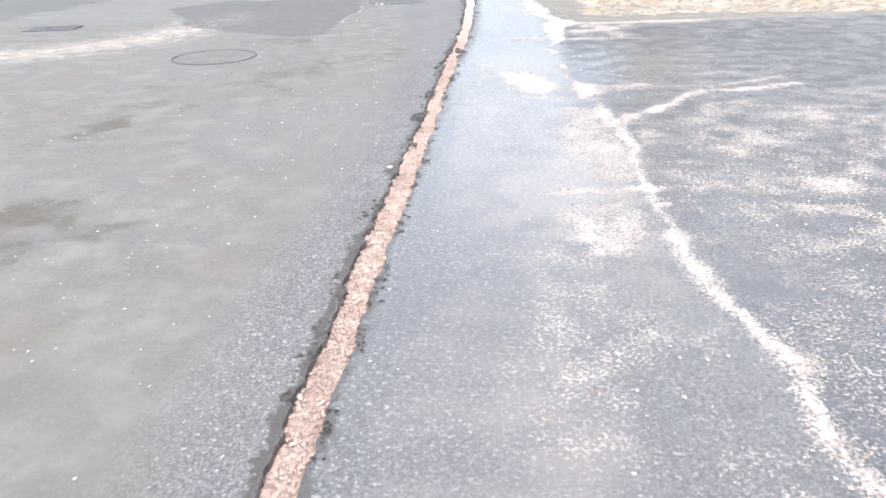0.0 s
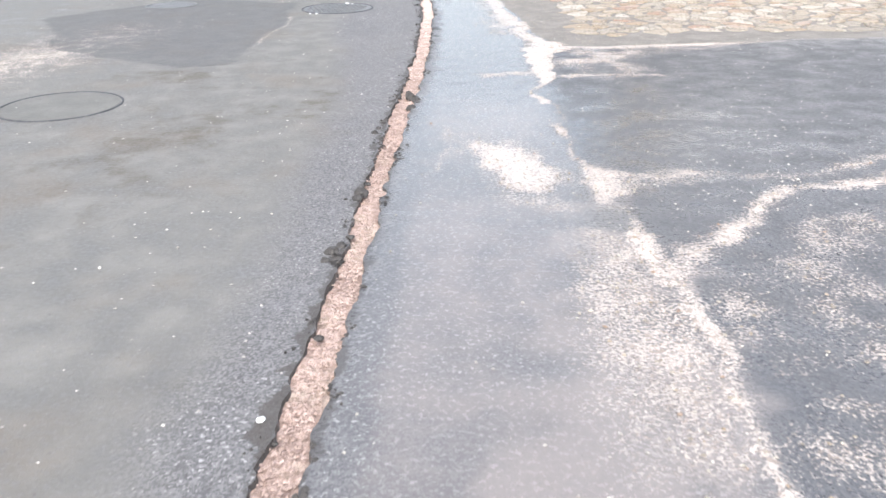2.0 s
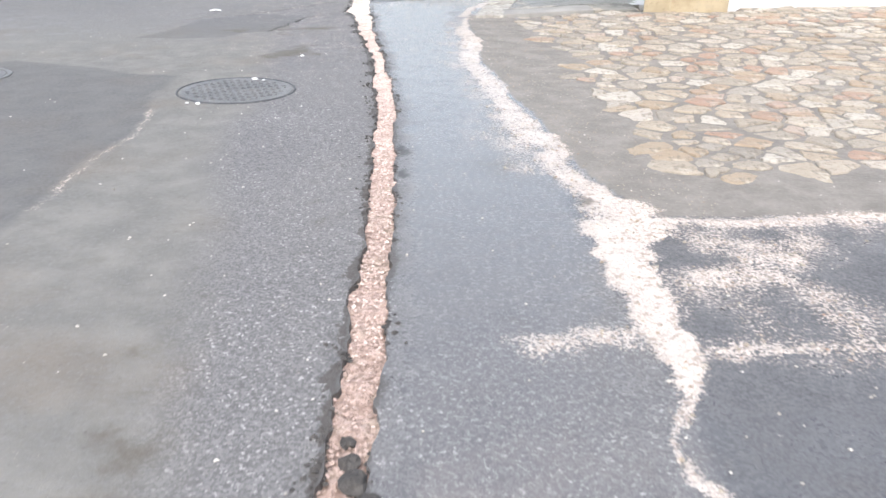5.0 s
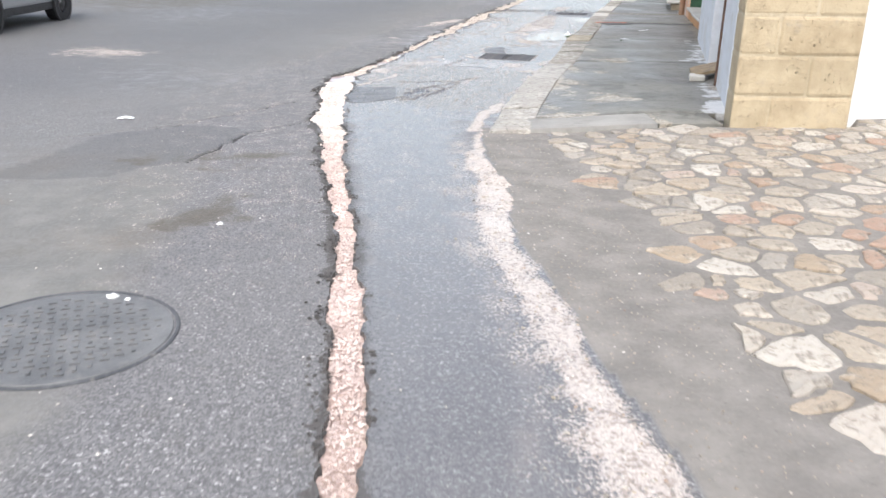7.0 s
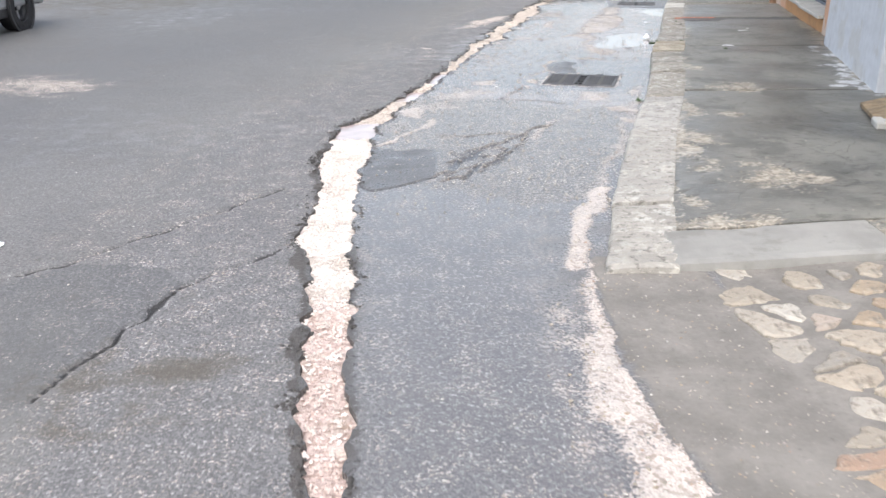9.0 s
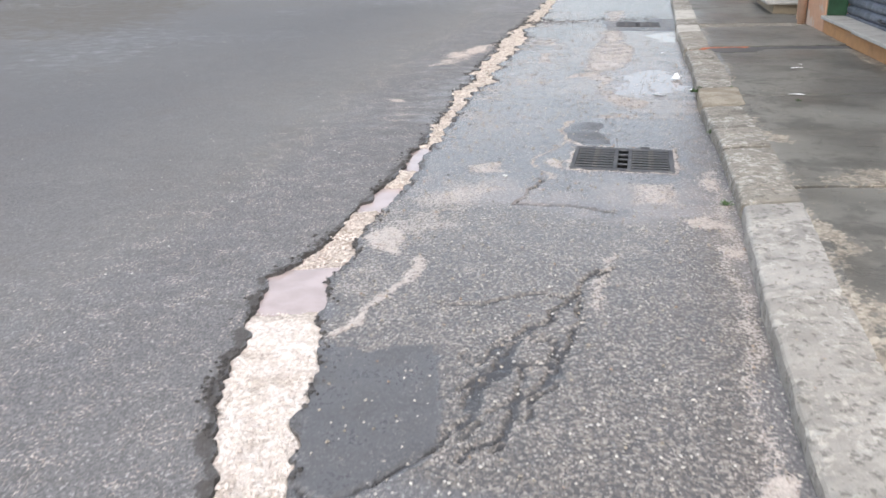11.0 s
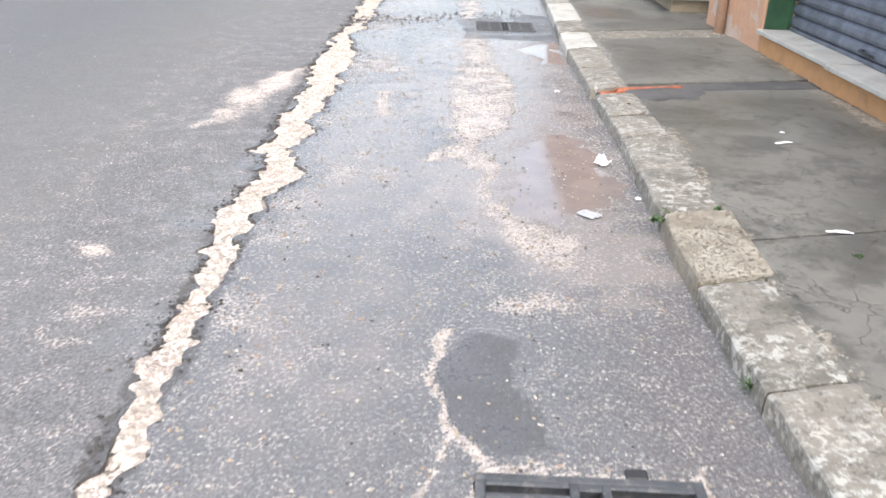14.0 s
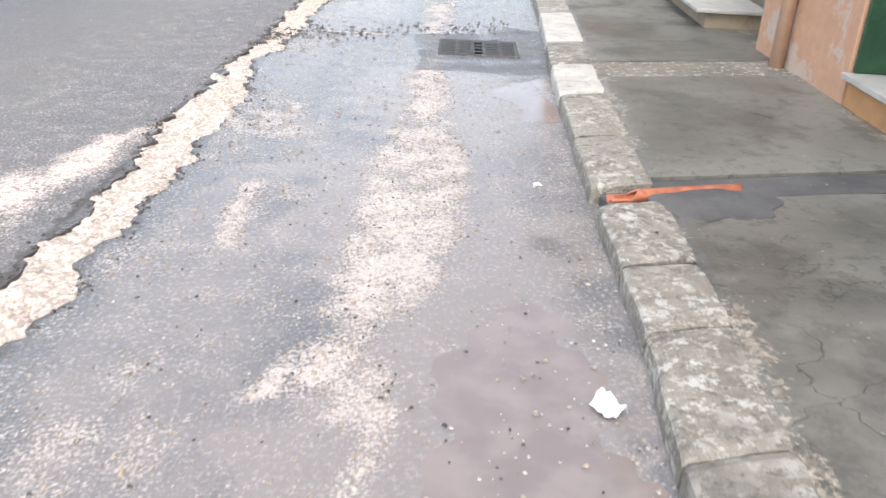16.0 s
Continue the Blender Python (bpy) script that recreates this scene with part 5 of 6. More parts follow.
ramp = thing("door_ramp", wall_pose(2.05, 0.0, 0.0), "weathered wooden ramp at the recessed doorway", "ramp")
bm = bmesh.new()
for k in range(3):
    a = 0.1 + k * 0.19
    b = a + 0.185
    vs = [bm.verts.new(p) for p in ((a, -0.2, 0.10), (b, -0.2, 0.10), (b, 0.35, 0.25), (a, 0.35, 0.25), (a, -0.2, 0.125), (b, -0.2, 0.125), (b, 0.35, 0.28), (a, 0.35, 0.28))]
    for q in ((0, 3, 2, 1), (4, 5, 6, 7), (0, 1, 5, 4), (1, 2, 6, 5), (2, 3, 7, 6), (3, 0, 4, 7)):
        bm.faces.new([vs[i] for i in q])
part("board", bm, WOOD, ramp)
part("support_block", box(-0.02, 0.16, -0.22, -0.08, 0.085, 0.135, 0.008), MARBLE, ramp, "pale stone block under the ramp")

# shutter window: sill slabs, roller shutter, green side panel
for u0, u1, out, up in ((0.16, 1.6, 0.075, 0.0), (1.61, 3.07, 0.055, 0.006)):
    bm = box(0, u1 - u0, -out, 0.32, 0.247 + up, 0.283 + up, 0.006, segments=2)
    for v in bm.verts:
        v.co.y += 0.01 * math.sin(v.co.x * 9) * (v.co.y < 0)
    sill = part("window_sill", bm, MARBLE)
    sill.matrix_world = bay_pose(u0)
    tagged(sill, "worn marble sill slab on the ochre plinth", "sill", "sills under the shutter")
shutter = thing("roller_shutter", bay_pose(0.15, -0.25, 0.286), "closed dark grey steel roller shutter on marble sill", "shutter")
bm = bmesh.new()
profile = [(0.0, 0.0), (-0.022, 0.016), (-0.03, 0.04), (-0.026, 0.075), (-0.006, 0.098), (0.0, 0.104)]
first = [bm.verts.new((0, d, h)) for d, h in profile]
last = [bm.verts.new((2.87, d, h)) for d, h in profile]
for i in range(len(profile) - 1):
    bm.faces.new((first[i], last[i], last[i + 1], first[i + 1]))
back = [bm.verts.new((x, 0.006, h)) for x in (0, 2.87) for h in (0, 0.104)]
bm.faces.new((first[0], first[-1], back[1], back[0])), bm.faces.new((last[0], back[2], back[3], last[-1])), bm.faces.new((back[0], back[1], back[3], back[2]))
slat_mesh = mesh_of("slat", bm, SHUTTER)
for k in range(21):
    ob = new("slat", slat_mesh)
    ob.parent, ob.location = shutter, (0, 0, 0.03 + k * 0.105)
part("bottom_bar", box(0, 2.87, -0.035, 0.015, 0.0, 0.032, 0.005), SHUTTER, shutter)
part("lock_handle", tube([(1.35, -0.035, 0.07), (1.35, -0.07, 0.08), (1.5, -0.07, 0.09), (1.5, -0.035, 0.09)], 0.009), TRIM, shutter, "black shutter handle")
part("backing", box(-0.02, 2.89, 0.01, 0.03, 0.0, 2.25), TRIM, shutter)
panel = thing("green_panel", bay_pose(3.035, -0.01, 0.292), "green painted metal panel beside the shutter", "panel")
part("sheet", box(0, 0.03, 0, 0.22, 0, 2.25, 0.004), GREEN, panel)
part("edge_strip", box(-0.012, 0.0, 0.19, 0.22, 0, 2.25, 0.003), GREEN, panel)
downpipe = thing("downpipe", bay_pose(4.02, 0.06, 0.0), "orange painted downpipe on the orange wall", "downpipe")
part("pipe", tube([(0, 0, 0.06), (0, 0, 1.5), (0, 0, 3.55)], 0.05, 18), PEACH, downpipe, smooth=True)
for h in (0.9, 2.4):
    part("bracket", tube([(0, 0, h), (0, 0, h + 0.03)], 0.056, 18), RUST, downpipe, "rusty brown pipe bracket")

# doorstep further along
doorstep = thing("doorstep", Matrix.Translation((5.49, 28.33, 0.07)) @ Matrix.Rotation(radians(-14.2), 4, "Z"), "marble tread on a dark brown doorstep", "doorstep")
part("riser", box(0.1, 0.62, 0.06, 2.1, -0.02, 0.145, 0.006), OLIVE, doorstep)
part("tread", box(0.0, 0.62, 0.0, 2.05, 0.145, 0.18, 0.01, segments=2), MARBLE, doorstep, "pale marble tread with a worn edge")
wall_piece("wall_door_pier", 14.0, 14.3, MARBLE, "pale stone pier at the end of a doorstep", front=0.1)
far_step = thing("threshold", wall_pose(17.2, -0.1, 0.09), "pale marble threshold of a far doorway", "threshold")
part("slab", box(0, 1.2, -0.05, 0.4, 0.16, 0.2, 0.006), MARBLE, far_step)
part("base", box(0.03, 1.17, -0.02, 0.4, -0.02, 0.16, 0.006), OCHRE, far_step)

# ---- drains and covers ----
def drain_grate(drain, label, material):
    (cx, cy), turn, hw, hd = drain
    g = thing("drain_grate", pose(cx, cy, 0.004, 0, 0, turn), label, "drain grate", "street drain grates")
    t = 0.028
    for x0, x1, y0, y1 in ((-hw, hw, -hd, -hd + t), (-hw, hw, hd - t, hd), (-hw, -hw + t, -hd + t, hd - t), (hw - t, hw, -hd + t, hd - t)):
        part("frame_bar", box(x0, x1, y0, y1, -0.05, 0.006, 0.004), material, g)
    for s in (-1, 1):
        part("middle_rail", box(s * 0.03 - 0.012 + s * 0.012, s * 0.03 + 0.012 + s * 0.012, -hd + t, hd - t, -0.05, 0.004, 0.003), material, g)
    slot = (2 * (hd - t)) / 8
    slat = mesh_of("bar", box(0, hw - t - 0.054, -slot * 0.19, slot * 0.19, -0.004, 0.004, 0.003), material)
    for s in (-1, 1):
        for k in range(9):
            ob = new("bar", slat)
            ob.parent = g
            ob.location = (0.054 if s > 0 else -hw + t, -hd + t + k * slot + (0.006 if k == 0 else -0.006 if k == 8 else 0), 0)
    bridge = mesh_of("bridge", box(-0.03, 0.03, -0.014, 0.014, -0.004, 0.002, 0.002), material)
    for k in range(5):
        ob = new("bridge", bridge)
        ob.parent, ob.location = g, (0, -hd + t + 0.012 + k * (2 * (hd - t) - 0.024) / 4, 0)
    # pit walls and floor, with the shade under the bars painted black
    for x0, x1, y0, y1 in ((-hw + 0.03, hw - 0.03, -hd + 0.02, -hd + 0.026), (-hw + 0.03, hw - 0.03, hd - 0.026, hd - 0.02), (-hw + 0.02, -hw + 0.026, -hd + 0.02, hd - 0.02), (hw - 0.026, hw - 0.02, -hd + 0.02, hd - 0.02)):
        part("pit_wall", box(x0, x1, y0, y1, -0.29, -0.012), PIT_SHADE, g)
    part("pit", box(-hw + 0.02, hw - 0.02, -hd + 0.02, hd - 0.02, -0.3, -0.28), PIT_SHADE, g, "drain pit floor coloured near-black for its shade")
    part("hinge_lug", box(0.1, 0.16, hd - 0.004, hd + 0.04, -0.02, 0.008, 0.005), TRIM, g, "black hinge lug")
    return g


drain_grate(DRAINS[0], "grey cast iron twin drain grate set in asphalt", IRON_DUSTY)
drain_grate(DRAINS[1], "dusty cast iron twin drain grate by the kerb", IRON_DUSTY)
drain_grate(DRAINS[2], "small rusty cast iron drain grate on the far lane", IRON)


def manhole(x, y, r, turn, label, material, studs=True, rim=None):
    g = thing("manhole_cover", pose(x, y, 0.0, 0, 0, turn), label, "manhole cover", "manhole covers in the street")
    part("frame_ring", disc(r, -0.02, 0.006, 64, r - (0.014 if rim else 0.03)), rim or material, g)
    part("lid", disc(r - (0.02 if rim else 0.038), -0.02, 0.004, 64), material, g, smooth=False)
    if studs:
        bm = bmesh.new()
        step = 0.042
        for i in range(-9, 10):
            for j in range(-9, 10):
                px, py = i * step, j * step + (i % 2) * step / 2
                if math.hypot(px, py) < r - 0.07:
                    if (i + j) % 2:
                        box(px - 0.014, px + 0.014, py - 0.006, py + 0.006, 0.002, 0.0085, bm=bm)
                    else:
                        box(px - 0.006, px + 0.006, py - 0.014, py + 0.014, 0.002, 0.0085, bm=bm)
        tagged(part("studs", bm, material, g), "small raised grip studs", kind="stuff")
    return g


manhole(-0.41, 13.07, 0.365, 20, "grey cast iron manhole cover with raised studs", IRON_LID, True, IRON_DUSTY)
manhole(-1.4, 9.12, 0.36, 0, "asphalt grey manhole cover flush with the lane", LID_ASPHALT, False, IRON_DUSTY)
manhole(-2.25, 13.4, 0.27, 0, "dark cast iron manhole cover beside a tar patch", IRON_LID, False)

# orange drain pipe let into the kerb
outlet = thing("drain_pipe", pose(3.3, 24.75, 0.056, 0, 0, 3), "orange plastic drain pipe set in the kerb gap", "pipe")
bm = bmesh.new()
sides, rings = 14, []
for k in range(15):
    x = k * 0.62 / 14
    open_up = x < 0.1
    ring = []
    for i in range(sides + 1):
        a = math.pi * (0.5 + i / sides * 2) if not open_up else math.pi * (1.0 + i / sides)
        ring.append(bm.verts.new((x, 0.032 * math.cos(a), 0.02 + 0.034 * math.sin(a) * (0.9 if open_up else 0.85))))
    rings.append(ring)
for a, b in zip(rings, rings[1:]):
    for i in range(sides):
        bm.faces.new((a[i], a[i + 1], b[i + 1], b[i]))
me = mesh_of("pipe", bm, PIPE, True)
ob = part("pipe", me, PIPE, outlet)
thick = ob.modifiers.new("wall", "SOLIDIFY")
thick.thickness = 0.004
part("bedding", box(-0.0, 0.28, -0.095, 0.1, -0.06, 0.0, 0.01), PATCH, outlet, "dark mortar bedding")

# ---- water ----
def trench_pool(y0, y1, k):
    ys = np.linspace(y0, y1, 40)
    xl, xr, rl, rr = trench_edges(ys)
    f = np.linspace(0, 1, 5)
    x = (xl + rl - 0.01)[:, None] + ((xr + rr) - (xl + rl) + 0.02)[:, None] * f
    y = np.repeat(ys[:, None], 5, 1) + 0.04 * (vnoise(x, x * 0, 0.05, 95 + k) - 0.5)
    me = sheet("trench_water", np.stack([x, y, np.full_like(x, -0.017)], -1).reshape(-1, 3), grid_faces(*x.shape), MILKY, True)
    tagged(new("trench_water", me), "milky pinkish water standing in the trench", "puddle", kind="structure")


for k, (y0, y1) in enumerate(POOLS):
    trench_pool(y0 - 0.02, y1 + 0.02, k)

def gutter_puddle(pool, label):
    """A level sheet of muddy water; the dip in the street gives its shore."""
    xs, ys = [p[0] for p in pool], [p[1] for p in pool]
    bm = bmesh.new()
    corners = ((min(xs) - 0.12, min(ys) - 0.15), (max(xs) + 0.12, min(ys) - 0.15), (max(xs) + 0.12, max(ys) + 0.15), (min(xs) - 0.12, max(ys) + 0.15))
    bm.faces.new([bm.verts.new((px, py, -0.0065)) for px, py in corners])
    tagged(new("puddle", mesh_of("puddle", bm, MUDDY)), label, "puddle", kind="structure")


gutter_puddle(PUDDLES[0], "shallow muddy puddle lying in the gutter")
gutter_puddle(PUDDLES[1], "small muddy puddle by the kerb before the drain")


# ---- loose gravel ----
def pebbles(name, places, low, high, material, label, seed):
    """Small angular stones, joined: an irregular octahedron each."""
    rng = np.random.default_rng(seed)
    n = len(places)
    r = rng.uniform(low, high, n)[:, None] * np.array([1, 1, 0.65])
    unit = np.array([(1, 0, 0), (0, 1, 0), (-1, 0, 0), (0, -1, 0), (0, 0, 1), (0, 0, -0.6)], float)
    turn = rng.uniform(0, math.tau, n)
    shape = unit[None] * (1 + rng.uniform(-0.35, 0.35, (n, 6, 1))) + rng.uniform(-0.25, 0.25, (n, 6, 3)) * [1, 1, 0.4]
    shape = shape * r[:, None, :]
    c, s = np.cos(turn)[:, None], np.sin(turn)[:, None]
    out = np.stack([shape[..., 0] * c - shape[..., 1] * s, shape[..., 0] * s + shape[..., 1] * c, shape[..., 2]], -1) + places[:, None, :]
    tri = np.array([(0, 1, 4), (1, 2, 4), (2, 3, 4), (3, 0, 4), (1, 0, 5), (2, 1, 5), (3, 2, 5), (0, 3, 5)])
    faces = (np.arange(n)[:, None, None] * 6 + tri[None]).reshape(-1, 3)
    tagged(new(name, sheet(name, out.reshape(-1, 3), faces, material, False)), label, "gravel", kind="stuff")


def scatter():
    rng = np.random.default_rng(5)
    x, y = rng.uniform(-3, 4.4, 420000), rng.uniform(3, 30, 420000)
    xl, xr, _, _ = trench_edges(y)
    a = surface(x, y)
    chance = 0.011 + 0.34 * np.clip(a["sand"] - 0.3, 0, 1) ** 1.4 + 0.05 * (y > 17) * (x > xr) + 0.07 * (y > 17) * (y < 20.2) * (x > xr + 0.2)
    chance = chance + 0.07 * (x > 1.4) * (y < 8.8) * vnoise(x, y, 0.5, 44) ** 1.5 + 0.006 * (x < xl - 0.4) * (y < 9)
    chance = chance + 0.012 * (x > 1.6) * (y > 7.3) * (y < 10.8)
    chance = chance * (1 - 0.8 * a["tar_shade"]) * np.where(x < xl - 1.0, 0.3, 1) * np.where(inside(x, y, COBBLED) > 0, 0.1, 1)
    free = (x < xl - 0.03) | (x > xr + 0.03)
    on_walk = (y > 16.3) & (x > lerp_line(KERB_LINE, y) - 0.01)
    for d in DRAINS:
        free &= ~in_drain(x, y, d, 0.0)
    take = (rng.uniform(0, 1, x.size) < chance) & free & ~on_walk
    z = np.where(inside(x, y, COBBLED) > 0, cobble_z(x, y) + 0.006, 0.003)
    pebbles("gravel", np.stack([x, y, z], -1)[take], 0.0018, 0.0072, PEBBLE_PALE, "pale loose gravel scattered over the asphalt", 6)
    more = (rng.uniform(0, 1, x.size) < (0.35 + 0.35 * (y > 21)) * np.clip(a["sand"] - 0.22, 0, 1) + 0.025 * (y > 17)) & free & ~on_walk & (x > xr)
    pebbles("mixed_gravel", np.stack([x, y, z], -1)[more], 0.003, 0.009, PEBBLE, "tan and brown stones lying in the sand", 7)
    u, v = rng.uniform(0.4, 3.2, 30000), rng.uniform(20.0, 29, 30000)
    b = surface(u, v)
    l, r, _, _ = trench_edges(v)
    keep = (rng.uniform(0, 1, u.size) < 0.05 + 0.5 * np.clip(b["sand"] - 0.25, 0, 1)) & (u > r + 0.02) & (u < lerp_line(KERB_LINE, v) - 0.02) & (b["tar_shade"] < 0.3)
    for d in DRAINS:
        keep &= ~in_drain(u, v, d, 0.0)
    spots = np.stack([u, v, 0 * u + 0.002], -1)[keep]
    pebbles("gutter_stones", spots[::2], 0.004, 0.012, PEBBLE, "tan broken stones strewn along the gutter", 16)
    pebbles("gutter_chips", spots[1::2], 0.003, 0.009, CLOD, "dark asphalt chips strewn along the gutter", 17)
    u, v = rng.uniform(1.1, 2.0, 2600), rng.uniform(10.9, 16.6, 2600)
    keep = inside(u, v, STRIP) > 0
    pebbles("strip_grit", np.stack([u, v, 0 * u + 0.002 + np.where(inside(u, v, COBBLED) > 0, cobble_z(u, v), 0)], -1)[keep], 0.0015, 0.0055, PEBBLE, "fine grit lying on the concrete strip", 15)
    y = rng.uniform(3, 31, 15000)
    xl, xr, rl, rr = trench_edges(y)
    x = xl + rl + (xr + rr - xl - rl) * rng.uniform(0.04, 0.96, y.size)
    dry = np.ones(y.size, bool)
    for y0, y1 in POOLS:
        dry &= (y < y0) | (y > y1)
    places = np.stack([x, y, np.full_like(x, -0.014) + 0.008 * np.interp(y, [15, 16.3, 18.4, 18.6], [0, 1, 1, 0])], -1)
    near = y < 15.6 + 0.5 * np.sin(x * 90)
    first = y < 11 + 1.5 * np.sin(x * 700)
    pebbles("trench_earth", places[dry & first], 0.002, 0.008, PEBBLE_DUN, "brownish pink broken stone in the trench", 8)
    pebbles("trench_gravel", places[dry & near & ~first], 0.002, 0.008, PEBBLE_PINK, "pinkish broken stone in the trench", 9)
    pebbles("trench_rubble", places[dry & ~near], 0.002, 0.01, PEBBLE_CREAM, "cream broken stone in the trench", 10)
    y = rng.uniform(3, 30, 7000)
    xl, xr, rl, rr = trench_edges(y)
    left = rng.uniform(0, 1, y.size) < 0.62
    off = np.abs(rng.normal(0, 0.028, y.size)) - 0.008
    clump = (vnoise(y, left * 7.0, 0.12, 77) > np.interp(y, [0, 10, 14], [0.6, 0.56, 0.42])) & (rng.uniform(0, 1, y.size) < 0.75)
    x = np.where(left, xl + rl - off, xr + rr + off * 0.7)
    wide = np.stack([x, y, np.where(off > 0, 0.002, -0.01)], -1)[clump]
    pebbles("asphalt_crumbs", wide, 0.002, 0.012, CLOD, "dark asphalt crumbs along the torn trench edges", 14)
    f, w = rng.uniform(0, 1, 300) ** 1.6, np.abs(rng.normal(0, 0.16, 300))
    y = 28.3 + 0.55 * f + w * np.where(rng.uniform(0, 1, 300) < 0.5, -1, 1) + 0.08 * np.sin(f * 14)
    pebbles("crumb_line", np.stack([1.95 + 2.1 * f, y, 0 * f + 0.004], -1), 0.004, 0.016, CLOD, "line of dark asphalt crumbs across to the drain", 18)
    y = rng.uniform(16.8, 30, 900)
    x = lerp_line(KERB_LINE, y) + 0.05 + rng.uniform(0, 1, 900) ** 1.6 * 1.2
    pebbles("pavement_grit", np.stack([x, y, walk_z(x, y) + 0.003], -1), 0.002, 0.006, PEBBLE, "pale grit lying on the pavement", 12)


PEBBLE_DUN = speckled("dun_broken_stone", (0.3, 0.22, 0.185), (0.54, 0.42, 0.37), (0.2, 0.14, 0.115), 0.9, 40, 0.003, 0.4, 8)
PEBBLE_PINK = speckled("pinkish_broken_stone", (0.47, 0.37, 0.325), (0.72, 0.61, 0.555), (0.34, 0.25, 0.21), 0.9, 40, 0.003, 0.4, 8)
PEBBLE_CREAM = speckled("cream_broken_stone", (0.43, 0.37, 0.325), (0.72, 0.65, 0.595), (0.28, 0.23, 0.19), 0.9, 40, 0.003, 0.4, 8)
scatter()


def lump(name, x, y, z, size, material, label, category, seed, flat=0.7):
    bm = bmesh.new()
    bmesh.ops.create_icosphere(bm, subdivisions=2, radius=size)
    off = Vector((seed * 3.1, seed * 1.7, 0))
    for v in bm.verts:
        v.co *= 1 + 0.55 * noise.noise(v.co / size * 1.3 + off)
        v.co.z *= flat
    ob = part(name, bm, material)
    ob.location = (x, y, z + size * flat * 0.6)
    return tagged(ob, label, category, "clods and stones")


for k, (x, y, r) in enumerate([(0.685, 9.32, 0.035), (0.72, 9.26, 0.03), (0.665, 9.4, 0.025), (0.705, 9.08, 0.03), (0.735, 9.2, 0.022), (0.655, 9.48, 0.018)]):
    lump("asphalt_clod", x, y, -0.02, r, CLOD, "dark broken asphalt clod in the trench", "clod", k)
for k, (x, y, r) in enumerate([(0.633, 7.08, 0.02), (0.61, 7.02, 0.026), (0.596, 6.95, 0.016), (0.652, 7.16, 0.016), (0.68, 6.41, 0.014), (0.564, 8.54, 0.02), (0.57, 8.63, 0.016), (0.626, 7.62, 0.03), (0.62, 7.57, 0.022), (0.637, 7.75, 0.014)]):
    lump("asphalt_clod", x, y, -0.004, r, CLOD, "dark asphalt clod beside the torn trench edge", "clod", 40 + k, 0.6)
for k, (x, y, r) in enumerate([(-0.36, 13.38, 0.021), (-0.3, 13.36, 0.012), (-0.62, 12.72, 0.011), (-0.55, 12.7, 0.014), (-0.18, 14.24, 0.014), (0.9, 20.35, 0.014), (0.61, 6.0, 0.012)]):
    lump("white_stone", x, y, 0.0, r, LIME, "small whitish stone lying on the street", "stone", 20 + k, 0.5)


def litter(x, y, z, w, h, turn, label, seed, lift=0.03):
    """A crumpled scrap of thin film."""
    rng = random.Random(seed)
    bm = bmesh.new()
    n = 7
    vs = [[bm.verts.new((w * (i / (n - 1) - 0.5) * rng.uniform(0.93, 1.07) * (1 - 0.25 * abs(j / (n - 1) - 0.4)), h * (j / (n - 1) - 0.5) * rng.uniform(0.93, 1.07) * (1 - 0.3 * abs(i / (n - 1) - 0.6)), rng.uniform(0, lift) * math.sin(math.pi * (i + 0.5) / n))) for i in range(n)] for j in range(n)]
    for j in range(n - 1):
        for i in range(n - 1):
            bm.faces.new((vs[j][i], vs[j][i + 1], vs[j + 1][i + 1], vs[j + 1][i]))
    ob = part("paper_scrap", bm, PAPER)
    ob.matrix_world = pose(x, y, z + 0.004, 0, 0, turn)
    thick = ob.modifiers.new("thickness", "SOLIDIFY")
    thick.thickness, thick.offset = 0.0012, 1
    return tagged(ob, label, "litter", "scraps of litter")


litter(2.775, 23.43, 0.0, 0.075, 0.1, 20, "crumpled white wrapper lying in the gutter", 1, 0.06)
litter(2.42, 22.72, 0.0, 0.085, 0.11, 30, "flat translucent grey plastic scrap on the asphalt", 2, 0.006).data.materials[0] = FILM
litter(3.86, 23.4, 0.09, 0.12, 0.028, 5, "thin white paper strip on the pavement", 3, 0.008)
litter(3.33, 22.15, 0.09, 0.12, 0.026, -20, "narrow white paper strip on the pavement", 4, 0.008)
litter(3.98, 23.6, 0.09, 0.03, 0.03, -20, "tiny white scrap on the pavement", 5, 0.01)
litter(-1.42, 16.63, 0.0, 0.12, 0.07, 10, "white paper scrap on the lane", 6, 0.01)
litter(2.74, 22.88, 0.0, 0.03, 0.03, 0, "tiny white scrap in the gutter", 7, 0.01)
litter(3.1, 25.1, 0.0, 0.04, 0.04, 0, "small white scrap near the kerb", 8, 0.01)


def weed(x, y, z, size, count, seed):
    rng = random.Random(seed)
    g = thing("weed", Matrix.Translation((x, y, z)), "small green weed growing in a kerb joint", "weed", "weeds along the kerb")
    bm = bmesh.new()
    for _ in range(count):
        a, tilt, l = rng.uniform(0, math.tau), rng.uniform(0.4, 1.3), size * rng.uniform(0.5, 1.1)
        d = Vector((math.cos(a) * math.sin(tilt), math.sin(a) * math.sin(tilt), math.cos(tilt)))
        side = Vector((-math.sin(a), math.cos(a), 0)) * l * 0.16
        p0 = Vector((rng.uniform(-1, 1), rng.uniform(-1, 1), 0)) * size * 0.5
        vs = [bm.verts.new(p) for p in (p0, p0 + d * l * 0.5 + side, p0 + d * l + Vector((0, 0, -l * 0.15)), p0 + d * l * 0.5 - side)]
        bm.faces.new(vs)
    part("leaves", bm, LEAF, g)


